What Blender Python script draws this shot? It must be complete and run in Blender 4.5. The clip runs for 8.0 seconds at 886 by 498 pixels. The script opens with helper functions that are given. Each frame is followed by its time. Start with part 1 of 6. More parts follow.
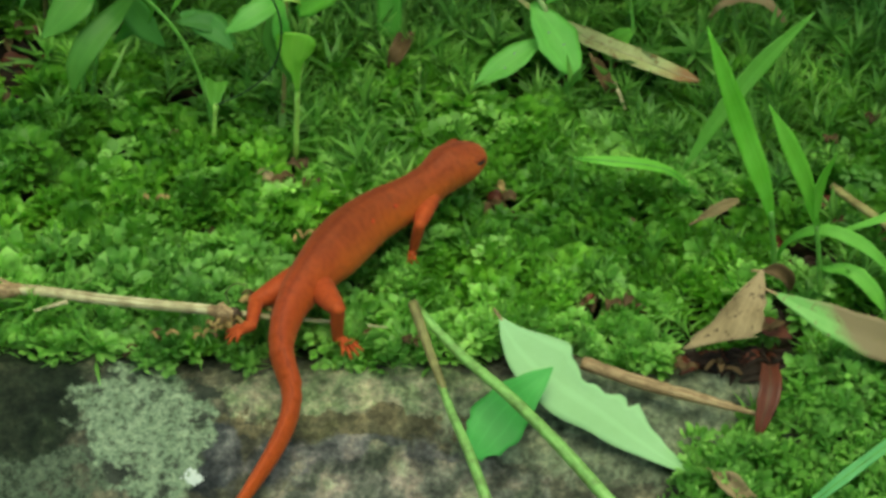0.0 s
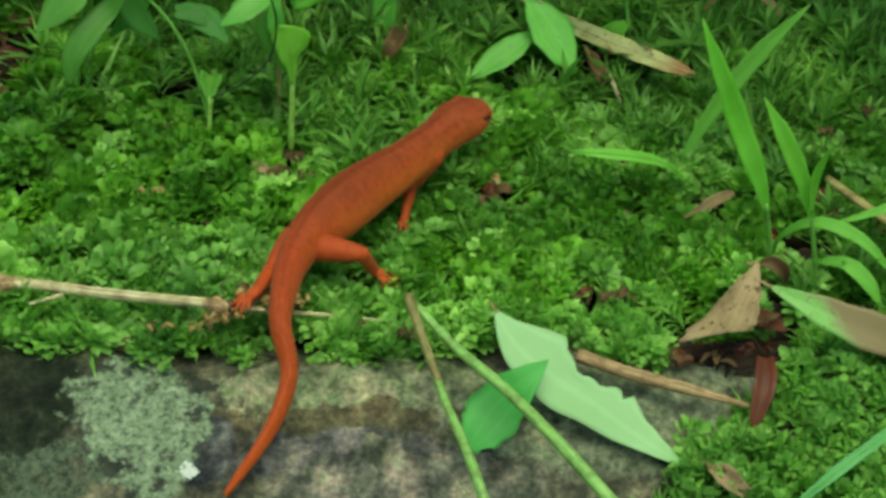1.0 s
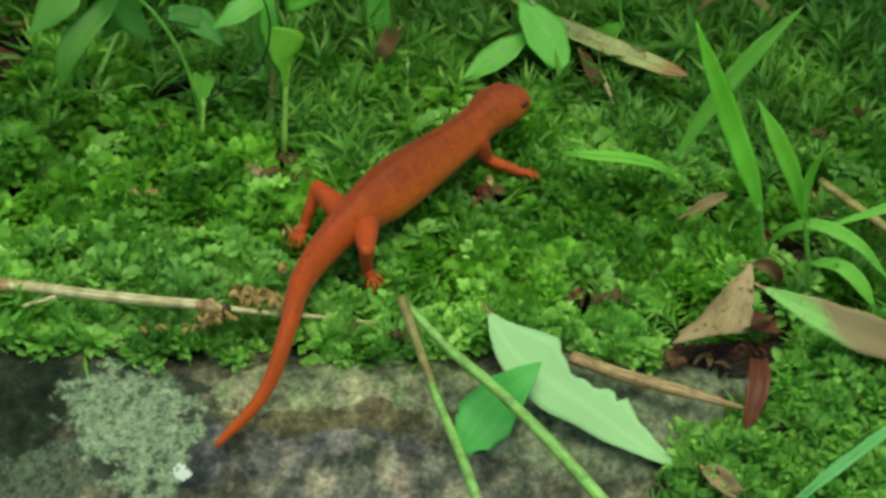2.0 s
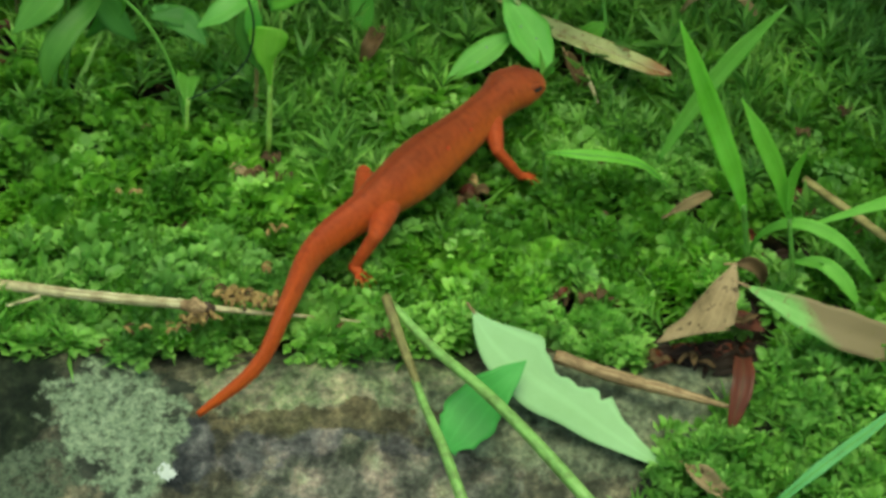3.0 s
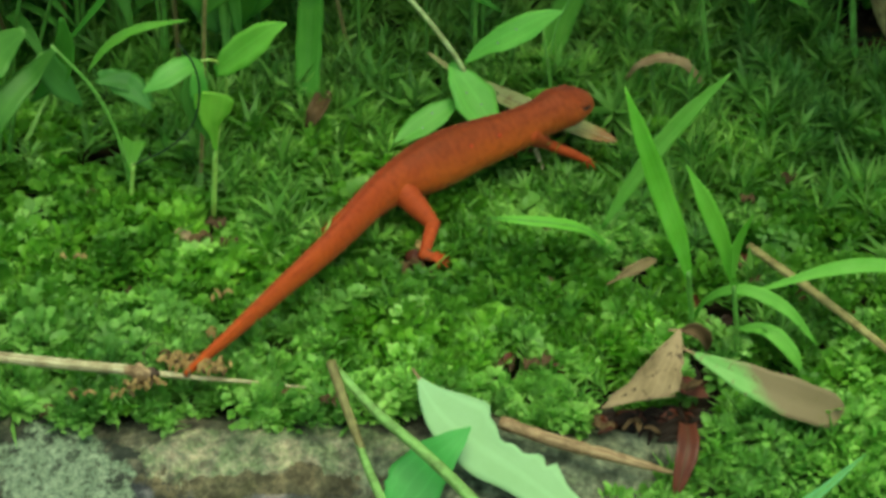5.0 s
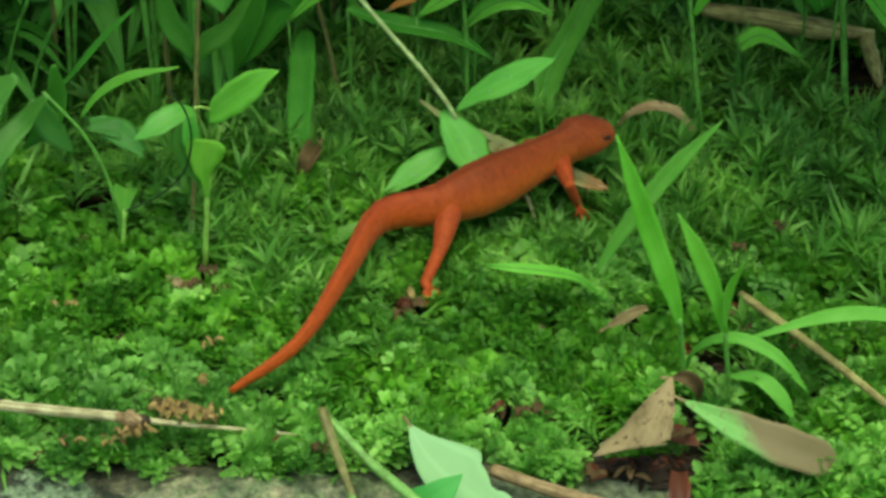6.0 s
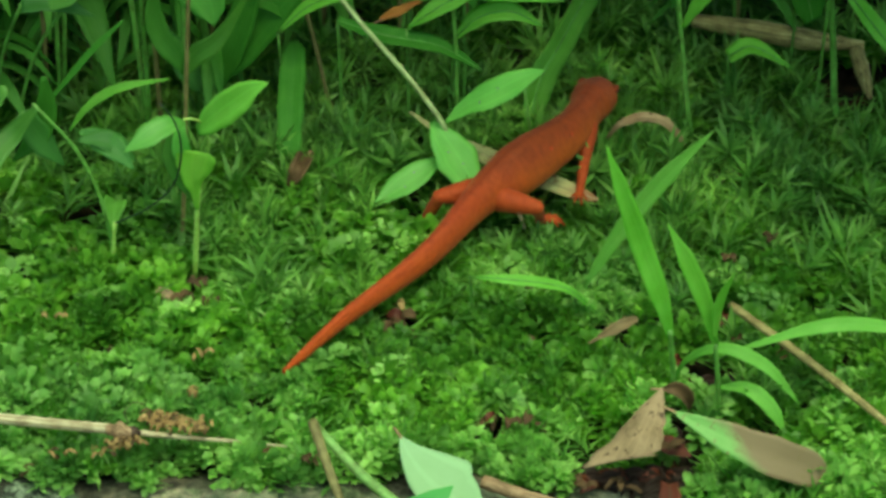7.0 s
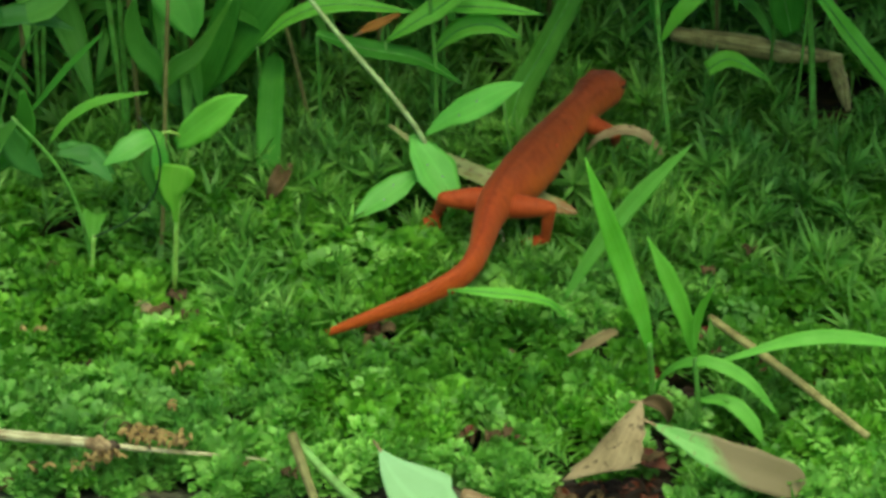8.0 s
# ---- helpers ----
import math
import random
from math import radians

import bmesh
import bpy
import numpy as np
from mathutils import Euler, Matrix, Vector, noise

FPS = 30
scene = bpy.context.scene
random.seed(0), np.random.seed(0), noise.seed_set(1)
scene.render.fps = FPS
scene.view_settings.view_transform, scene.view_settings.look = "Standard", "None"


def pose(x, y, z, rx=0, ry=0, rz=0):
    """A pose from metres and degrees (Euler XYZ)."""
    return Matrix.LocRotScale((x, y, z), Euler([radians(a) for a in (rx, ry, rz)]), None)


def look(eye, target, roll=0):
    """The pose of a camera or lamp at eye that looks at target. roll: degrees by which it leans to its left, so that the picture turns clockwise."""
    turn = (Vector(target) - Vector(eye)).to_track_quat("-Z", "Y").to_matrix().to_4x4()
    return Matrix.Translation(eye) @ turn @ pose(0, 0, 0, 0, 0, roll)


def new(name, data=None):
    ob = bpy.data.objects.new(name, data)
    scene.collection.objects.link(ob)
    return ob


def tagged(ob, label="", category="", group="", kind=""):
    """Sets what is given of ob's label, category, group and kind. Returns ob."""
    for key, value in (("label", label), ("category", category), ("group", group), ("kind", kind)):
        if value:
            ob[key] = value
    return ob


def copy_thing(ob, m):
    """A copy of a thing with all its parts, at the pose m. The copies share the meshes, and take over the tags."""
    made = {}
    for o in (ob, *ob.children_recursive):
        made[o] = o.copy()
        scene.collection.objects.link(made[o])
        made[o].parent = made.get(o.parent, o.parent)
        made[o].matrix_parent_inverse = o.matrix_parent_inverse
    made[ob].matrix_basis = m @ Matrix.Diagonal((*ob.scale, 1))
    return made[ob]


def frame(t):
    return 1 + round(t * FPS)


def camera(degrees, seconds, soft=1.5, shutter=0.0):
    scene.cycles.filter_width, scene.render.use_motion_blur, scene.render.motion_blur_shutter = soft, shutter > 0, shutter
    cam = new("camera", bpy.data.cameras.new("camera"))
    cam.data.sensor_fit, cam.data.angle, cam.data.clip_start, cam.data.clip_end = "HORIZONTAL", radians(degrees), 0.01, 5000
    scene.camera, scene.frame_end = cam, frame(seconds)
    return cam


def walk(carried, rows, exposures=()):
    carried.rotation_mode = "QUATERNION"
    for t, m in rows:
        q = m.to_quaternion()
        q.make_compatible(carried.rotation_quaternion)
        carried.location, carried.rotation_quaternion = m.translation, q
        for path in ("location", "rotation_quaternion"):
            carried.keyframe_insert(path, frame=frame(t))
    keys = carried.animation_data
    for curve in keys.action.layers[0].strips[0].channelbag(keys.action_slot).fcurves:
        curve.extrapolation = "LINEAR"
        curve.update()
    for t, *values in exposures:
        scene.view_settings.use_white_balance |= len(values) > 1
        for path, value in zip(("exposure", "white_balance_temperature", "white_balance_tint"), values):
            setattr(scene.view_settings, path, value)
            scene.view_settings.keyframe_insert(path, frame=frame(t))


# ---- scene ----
MM = 0.001

# ---- camera: it stands on a tripod and pans after the eft ----
cam = camera(18.0, 8.0, soft=3.2, shutter=0.5)
EYE = (0.0, -0.315, 0.246)
PAN = [
    (0.0, 52.000, 0.000, -0.000),
    (0.5, 51.909, -0.017, -0.015),
    (1.0, 51.854, -0.022, -0.106),
    (1.2, 51.912, -0.065, -0.161),
    (2.3, 51.890, -0.118, -0.282),
    (2.5, 51.913, -0.204, -0.392),
    (3.0, 51.877, -0.237, -0.516),
    (3.5, 52.177, -0.360, -0.494),
    (4.0, 52.588, -0.495, -0.526),
    (4.5, 52.751, -0.713, -1.004),
    (5.0, 53.232, -1.018, -1.333),
    (5.2, 53.615, -0.935, -1.451),
    (6.3, 54.284, -1.253, -1.412),
    (6.5, 54.373, -1.182, -1.492),
    (7.0, 54.444, -1.242, -1.633),
    (7.5, 54.336, -1.388, -1.982),
    (8.0, 54.719, -1.429, -2.018),
]
walk(cam, [(t, pose(*EYE, rx, ry, rz)) for t, rx, ry, rz in PAN], exposures=[(0.0, 0.64, 7100, -31), (4.0, 0.64, 7100, -31), (6.5, 0.79, 7000, -34), (8.0, 0.79, 7000, -34)])

# ---- light: an open but shaded woodland edge under a bright overcast sky ----
SUN_UP, SUN_TURN = radians(77), radians(158)
world = bpy.data.worlds.new("overcast_sky")
scene.world = world
world.use_nodes = True
wn = world.node_tree.nodes
sky = wn.new("ShaderNodeTexSky")
sky.sky_type, sky.sun_disc = "NISHITA", False
sky.sun_elevation, sky.sun_rotation, sky.dust_density, sky.ozone_density = SUN_UP, SUN_TURN, 4.0, 0.6
wn["Background"].inputs["Strength"].default_value = 0.125
world.node_tree.links.new(sky.outputs[0], wn["Background"].inputs["Color"])
sun_data = bpy.data.lights.new("sun", "SUN")
sun_data.energy, sun_data.angle, sun_data.color = 1.15, radians(40), (1.0, 0.96, 0.86)
sun = new("sun", sun_data)
sun.matrix_world = look((0.05, -0.10, 0.60), (0.0, 0.02, 0.0))


# ---- materials ----
def material(name):
    m = bpy.data.materials.new(name)
    m.use_nodes = True
    nt = m.node_tree
    return m, nt, nt.nodes, nt.links, nt.nodes["Principled BSDF"]


def noise_ramp(nt, scale, stops, detail=4.0, coords="Object", rough=0.6):
    """Noise through a colour ramp; stops are (position, colour)."""
    tc = nt.nodes.new("ShaderNodeTexCoord")
    nz = nt.nodes.new("ShaderNodeTexNoise")
    nz.inputs["Scale"].default_value, nz.inputs["Detail"].default_value, nz.inputs["Roughness"].default_value = scale, detail, rough
    nt.links.new(tc.outputs[coords], nz.inputs["Vector"])
    return ramp(nt, nz.outputs["Fac"], stops)


def ramp(nt, fac, stops):
    rp = nt.nodes.new("ShaderNodeValToRGB")
    el = rp.color_ramp.elements
    while len(el) < len(stops):
        el.new(0.5)
    for e, (p, c) in zip(el, stops):
        e.position, e.color = p, (*c, 1)
    nt.links.new(fac, rp.inputs["Fac"])
    return rp.outputs["Color"]


def mix(nt, a, b, fac, blend="MIX"):
    mx = nt.nodes.new("ShaderNodeMix")
    mx.data_type, mx.blend_type = "RGBA", blend
    for sock, v in ((mx.inputs["Factor"], fac), (mx.inputs["A"], a), (mx.inputs["B"], b)):
        if isinstance(v, (int, float)):
            sock.default_value = v
        elif isinstance(v, tuple):
            sock.default_value = (*v, 1)
        else:
            nt.links.new(v, sock)
    return mx.outputs["Result"]


def bump(nt, bsdf, scale, strength, dist=0.0002, detail=3.0):
    tc = nt.nodes.new("ShaderNodeTexCoord")
    nz = nt.nodes.new("ShaderNodeTexNoise")
    nz.inputs["Scale"].default_value, nz.inputs["Detail"].default_value = scale, detail
    nt.links.new(tc.outputs["Object"], nz.inputs["Vector"])
    bp = nt.nodes.new("ShaderNodeBump")
    bp.inputs["Strength"].default_value, bp.inputs["Distance"].default_value = strength, dist
    nt.links.new(nz.outputs["Fac"], bp.inputs["Height"])
    nt.links.new(bp.outputs["Normal"], bsdf.inputs["Normal"])


def see_through(m, color, share):
    """Lets a share of the light through the leaf, tinted by color (a socket)."""
    nt = m.node_tree
    tr = nt.nodes.new("ShaderNodeBsdfTranslucent")
    ms = nt.nodes.new("ShaderNodeMixShader")
    ms.inputs["Fac"].default_value = share
    nt.links.new(color, tr.inputs["Color"])
    nt.links.new(nt.nodes["Principled BSDF"].outputs[0], ms.inputs[1])
    nt.links.new(tr.outputs[0], ms.inputs[2])
    nt.links.new(ms.outputs[0], nt.nodes["Material Output"].inputs["Surface"])


def leaf_material(name, dark, light, rough=0.5, through_share=0.3, veins=14.0, tip=None, spots=None, gloss=0.35, tip_at=(0.75, 0.95), slant=0.0):
    """A leaf: parallel veins along it, blotches, an optional dry tip (UV v runs along the leaf)."""
    m, nt, nodes, links, bsdf = material(name)
    col = noise_ramp(nt, 160.0, [(0.3, dark), (0.7, light)])
    uv = nodes.new("ShaderNodeUVMap")
    sep = nodes.new("ShaderNodeSeparateXYZ")
    links.new(uv.outputs[0], sep.inputs[0])
    mul = nodes.new("ShaderNodeMath")
    mul.operation = "MULTIPLY"
    mul.inputs[1].default_value = veins * 6.283
    links.new(sep.outputs["X"], mul.inputs[0])
    sn = nodes.new("ShaderNodeMath")
    sn.operation = "SINE"
    links.new(mul.outputs[0], sn.inputs[0])
    vein = ramp(nt, sn.outputs[0], [(0.55, (0, 0, 0)), (1.0, (1, 1, 1))])
    vm = nodes.new("ShaderNodeMath")
    vm.operation = "MULTIPLY"
    vm.inputs[1].default_value = 0.13
    links.new(vein, vm.inputs[0])
    col = mix(nt, col, tuple(min(1, c * 1.5) for c in light), vm.outputs[0])
    if tip:
        wob = nodes.new("ShaderNodeTexNoise")
        wob.inputs["Scale"].default_value = 400.0
        tc = nodes.new("ShaderNodeTexCoord")
        links.new(tc.outputs["Object"], wob.inputs["Vector"])
        ad = nodes.new("ShaderNodeMath")
        ad.operation = "MULTIPLY_ADD"
        ad.inputs[1].default_value, ad.inputs[2].default_value = 0.16, -0.08
        links.new(wob.outputs["Fac"], ad.inputs[0])
        a2 = nodes.new("ShaderNodeMath")
        sl = nodes.new("ShaderNodeMath")
        sl.operation = "MULTIPLY_ADD"
        sl.inputs[1].default_value = -slant
        links.new(sep.outputs["X"], sl.inputs[0])
        links.new(sep.outputs["Y"], sl.inputs[2])
        links.new(sl.outputs[0], a2.inputs[0])
        links.new(ad.outputs[0], a2.inputs[1])
        f = ramp(nt, a2.outputs[0], [(tip_at[0], (0, 0, 0)), (tip_at[1], (1, 1, 1))])
        col = mix(nt, col, tip, f)
    if spots:
        sp = noise_ramp(nt, 900.0, [(0.58, (0, 0, 0)), (0.68, (1, 1, 1))])
        col = mix(nt, col, spots, sp)
    info = nodes.new("ShaderNodeObjectInfo")
    jit = ramp(nt, info.outputs["Random"], [(0.0, (0.82, 0.82, 0.82)), (1.0, (1.1, 1.1, 1.1))])
    col = mix(nt, col, jit, 1.0, "MULTIPLY")
    links.new(col, bsdf.inputs["Base Color"])
    bsdf.inputs["Roughness"].default_value = rough
    bsdf.inputs["Specular IOR Level"].default_value = gloss
    bump(nt, bsdf, 700.0, 0.25)
    if through_share:
        see_through(m, col, through_share)
    return m


def moss_material(name, dark, mid, light, through_share=0.54, spread=1.0):
    """Thin moist leaves: shade varies from shoot to shoot and a little from leaf to leaf."""
    m, nt, nodes, links, bsdf = material(name)
    col = noise_ramp(nt, 170.0, [(0.28, dark), (0.5, mid), (0.74, light)], detail=3.0)
    geo = nodes.new("ShaderNodeNewGeometry")
    leafy = ramp(nt, geo.outputs["Random Per Island"], [(0.0, (1 - 0.32 * spread, 1 - 0.28 * spread, 1 - 0.32 * spread)), (0.6, (1.0, 1.0, 1.0)), (1.0, (1 + 0.25 * spread, 1 + 0.2 * spread, 1 + 0.25 * spread))])
    col = mix(nt, col, leafy, 1.0, "MULTIPLY")
    patch = noise_ramp(nt, 38.0, [(0.3, (0.58, 0.64, 0.62)), (0.7, (1.32, 1.2, 1.05))], detail=2.0)
    col = mix(nt, col, patch, 1.0, "MULTIPLY")
    links.new(col, bsdf.inputs["Base Color"])
    bsdf.inputs["Roughness"].default_value = 0.42
    bsdf.inputs["Specular IOR Level"].default_value = 0.35
    see_through(m, col, through_share)
    return m


def bark_material(name, a, b, c, rough=0.75):
    """Dry stalk or twig: streaks along it, dark flecks."""
    m, nt, nodes, links, bsdf = material(name)
    uv = nodes.new("ShaderNodeUVMap")
    mp = nodes.new("ShaderNodeMapping")
    mp.inputs["Scale"].default_value = (14.0, 1.0, 1.0)
    links.new(uv.outputs[0], mp.inputs["Vector"])
    nz = nodes.new("ShaderNodeTexNoise")
    nz.inputs["Scale"].default_value, nz.inputs["Detail"].default_value = 1.5, 5.0
    links.new(mp.outputs[0], nz.inputs["Vector"])
    col = ramp(nt, nz.outputs["Fac"], [(0.3, a), (0.5, b), (0.7, c)])
    col = mix(nt, col, noise_ramp(nt, 500.0, [(0.35, (0.55, 0.5, 0.45)), (0.6, (1, 1, 1))]), 1.0, "MULTIPLY")
    links.new(col, bsdf.inputs["Base Color"])
    bsdf.inputs["Roughness"].default_value = rough
    bump(nt, bsdf, 900.0, 0.5)
    return m


def stone_patch(nt, x, y, rx, ry, ragged=0.16, scale=90.0):
    """A mask that is 1 in a ragged patch of the stone round (x, y), millimetres."""
    tc = nt.nodes.new("ShaderNodeTexCoord")
    mp = nt.nodes.new("ShaderNodeMapping")
    mp.inputs["Location"].default_value = (-x / rx, -y / ry, 0.0)
    mp.inputs["Scale"].default_value = (1000.0 / rx, 1000.0 / ry, 0.0)
    nt.links.new(tc.outputs["Object"], mp.inputs["Vector"])
    ln = nt.nodes.new("ShaderNodeVectorMath")
    ln.operation = "LENGTH"
    nt.links.new(mp.outputs[0], ln.inputs[0])
    nz = nt.nodes.new("ShaderNodeTexNoise")
    nz.inputs["Scale"].default_value, nz.inputs["Detail"].default_value, nz.inputs["Roughness"].default_value = scale, 9.0, 0.65
    nt.links.new(tc.outputs["Object"], nz.inputs["Vector"])
    ma = nt.nodes.new("ShaderNodeMath")
    ma.operation = "MULTIPLY_ADD"
    ma.inputs[1].default_value = ragged * 14
    nt.links.new(nz.outputs["Fac"], ma.inputs[0])
    nt.links.new(ln.outputs["Value"], ma.inputs[2])
    return edge(nt, ma.outputs[0], 1.0 + ragged * 7, 0.08)


def edge(nt, value, at, soft):
    mr = nt.nodes.new("ShaderNodeMapRange")
    mr.inputs["From Min"].default_value, mr.inputs["From Max"].default_value = at - soft, at + soft
    mr.inputs["To Min"].default_value, mr.inputs["To Max"].default_value = 1.0, 0.0
    nt.links.new(value, mr.inputs["Value"])
    return mr.outputs[0]


def stone_material():
    m, nt, nodes, links, bsdf = material("stone")
    col = noise_ramp(nt, 75.0, [(0.30, (0.012, 0.012, 0.010)), (0.45, (0.042, 0.040, 0.031)), (0.60, (0.10, 0.092, 0.068)), (0.75, (0.19, 0.175, 0.13))], detail=10.0, rough=0.72)
    # paler weathered rim along the top
    col = mix(nt, col, noise_ramp(nt, 260.0, [(0.3, (0.055, 0.068, 0.036)), (0.46, (0.13, 0.15, 0.09)), (0.56, (0.19, 0.175, 0.13)), (0.64, (0.20, 0.165, 0.12)), (0.75, (0.30, 0.30, 0.235))], detail=10.0, rough=0.78), stone_patch(nt, -14, -27.5, 26, 4.2))
    col = mix(nt, col, noise_ramp(nt, 300.0, [(0.3, (0.05, 0.06, 0.04)), (0.7, (0.17, 0.18, 0.13))], detail=6.0), stone_patch(nt, 24, -32, 22, 8))
    # ochre seam and blue-black faces
    col = mix(nt, col, noise_ramp(nt, 300.0, [(0.3, (0.032, 0.029, 0.017)), (0.7, (0.105, 0.09, 0.057))], detail=6.0), stone_patch(nt, -15, -32.5, 19, 2.2, 0.34, 140.0))
    col = mix(nt, col, noise_ramp(nt, 260.0, [(0.35, (0.012, 0.013, 0.016)), (0.55, (0.035, 0.036, 0.042)), (0.75, (0.10, 0.10, 0.105))], detail=7.0), stone_patch(nt, -32, -36, 5.5, 5.5, 0.14))
    col = mix(nt, col, noise_ramp(nt, 260.0, [(0.35, (0.03, 0.03, 0.033)), (0.55, (0.085, 0.08, 0.085)), (0.68, (0.15, 0.125, 0.12)), (0.8, (0.22, 0.20, 0.19))], detail=7.0), stone_patch(nt, -13, -37, 14, 3.6, 0.16))
    col = mix(nt, col, noise_ramp(nt, 170.0, [(0.35, (0.05, 0.05, 0.045)), (0.5, (0.12, 0.115, 0.10)), (0.6, (0.19, 0.15, 0.135)), (0.72, (0.27, 0.26, 0.20))], detail=7.0), stone_patch(nt, -4, -41, 17, 4.6, 0.22, 120.0))
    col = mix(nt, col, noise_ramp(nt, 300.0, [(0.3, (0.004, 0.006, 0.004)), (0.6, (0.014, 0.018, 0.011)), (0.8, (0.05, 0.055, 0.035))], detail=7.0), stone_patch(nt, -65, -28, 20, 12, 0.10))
    col = mix(nt, col, noise_ramp(nt, 1100.0, [(0.33, (0.62, 0.62, 0.62)), (0.5, (0.98, 0.98, 0.97)), (0.67, (1.5, 1.48, 1.42))], detail=4.0, rough=0.6), 1.0, "MULTIPLY")
    col = mix(nt, col, noise_ramp(nt, 330.0, [(0.34, (0.36, 0.37, 0.36)), (0.5, (1.12, 1.1, 1.05)), (0.68, (1.8, 1.74, 1.62))], detail=5.0, rough=0.6), 0.85, "MULTIPLY")
    col = mix(nt, col, noise_ramp(nt, 120.0, [(0.36, (0.55, 0.62, 0.50)), (0.5, (1.0, 1.0, 1.0)), (0.64, (1.45, 1.32, 1.25))], detail=4.0), 0.8, "MULTIPLY")
    # grey-green crust of lichen, broken by dark holes
    col = mix(nt, col, noise_ramp(nt, 400.0, [(0.3, (0.008, 0.010, 0.008)), (0.7, (0.05, 0.052, 0.04))], detail=6.0), stone_patch(nt, -40.0, -32.0, 9.2, 10.6, 0.17, 110.0))
    lich = stone_patch(nt, -40.0, -32.0, 8.8, 10.2, 0.20, 120.0)
    lich2 = stone_patch(nt, -53, -39.5, 9.0, 3.6, 0.2, 130.0)
    holes = noise_ramp(nt, 235.0, [(0.37, (0, 0, 0)), (0.47, (1, 1, 1))], detail=6.0, rough=0.7)
    lcol = noise_ramp(nt, 420.0, [(0.28, (0.07, 0.085, 0.062)), (0.42, (0.135, 0.16, 0.128)), (0.58, (0.175, 0.20, 0.165)), (0.75, (0.25, 0.275, 0.23))], detail=9.0, rough=0.68)
    lcol = mix(nt, lcol, noise_ramp(nt, 1100.0, [(0.36, (0.35, 0.36, 0.34)), (0.5, (1.05, 1.05, 1.04)), (0.64, (1.55, 1.52, 1.46))], detail=5.0, rough=0.7), 1.0, "MULTIPLY")
    for mask, tone in ((lich, 1.02), (lich2, 0.42)):
        k = mix(nt, (0.0, 0.0, 0.0), holes, mask)
        col = mix(nt, col, mix(nt, lcol, (tone * 0.96, tone, tone * 0.82), 1.0, "MULTIPLY"), k)
    # one white crust fleck
    col = mix(nt, col, (0.50, 0.50, 0.48), stone_patch(nt, -33.4, -39.0, 1.2, 0.9, 0.35, 1100.0))
    links.new(col, bsdf.inputs["Base Color"])
    bsdf.inputs["Roughness"].default_value = 0.8
    bsdf.inputs["Specular IOR Level"].default_value = 0.15
    bump(nt, bsdf, 300.0, 1.0, 0.0014, 9.0)
    return m


def soil_material():
    m, nt, nodes, links, bsdf = material("leaf_mould")
    col = noise_ramp(nt, 350.0, [(0.3, (0.008, 0.006, 0.004)), (0.5, (0.03, 0.018, 0.010)), (0.72, (0.09, 0.045, 0.022))], detail=8.0)
    # beyond the hand's breadth of bare mould the forest floor is mossy
    tc = nodes.new("ShaderNodeTexCoord")
    ln = nodes.new("ShaderNodeVectorMath")
    ln.operation = "LENGTH"
    links.new(tc.outputs["Object"], ln.inputs[0])
    mossy = mix(nt, noise_ramp(nt, 160.0, [(0.35, (0.02, 0.05, 0.012)), (0.65, (0.09, 0.20, 0.035))], detail=6.0), noise_ramp(nt, 3.0, [(0.4, (0.07, 0.045, 0.025)), (0.6, (0.05, 0.10, 0.03))], detail=8.0), 0.5)
    far = nodes.new("ShaderNodeMapRange")
    far.inputs["From Min"].default_value, far.inputs["From Max"].default_value = 0.14, 0.24
    links.new(ln.outputs["Value"], far.inputs["Value"])
    col = mix(nt, col, mossy, far.outputs[0])
    links.new(col, bsdf.inputs["Base Color"])
    bsdf.inputs["Roughness"].default_value = 0.9
    bump(nt, bsdf, 500.0, 0.8, 0.0006, 6.0)
    return m


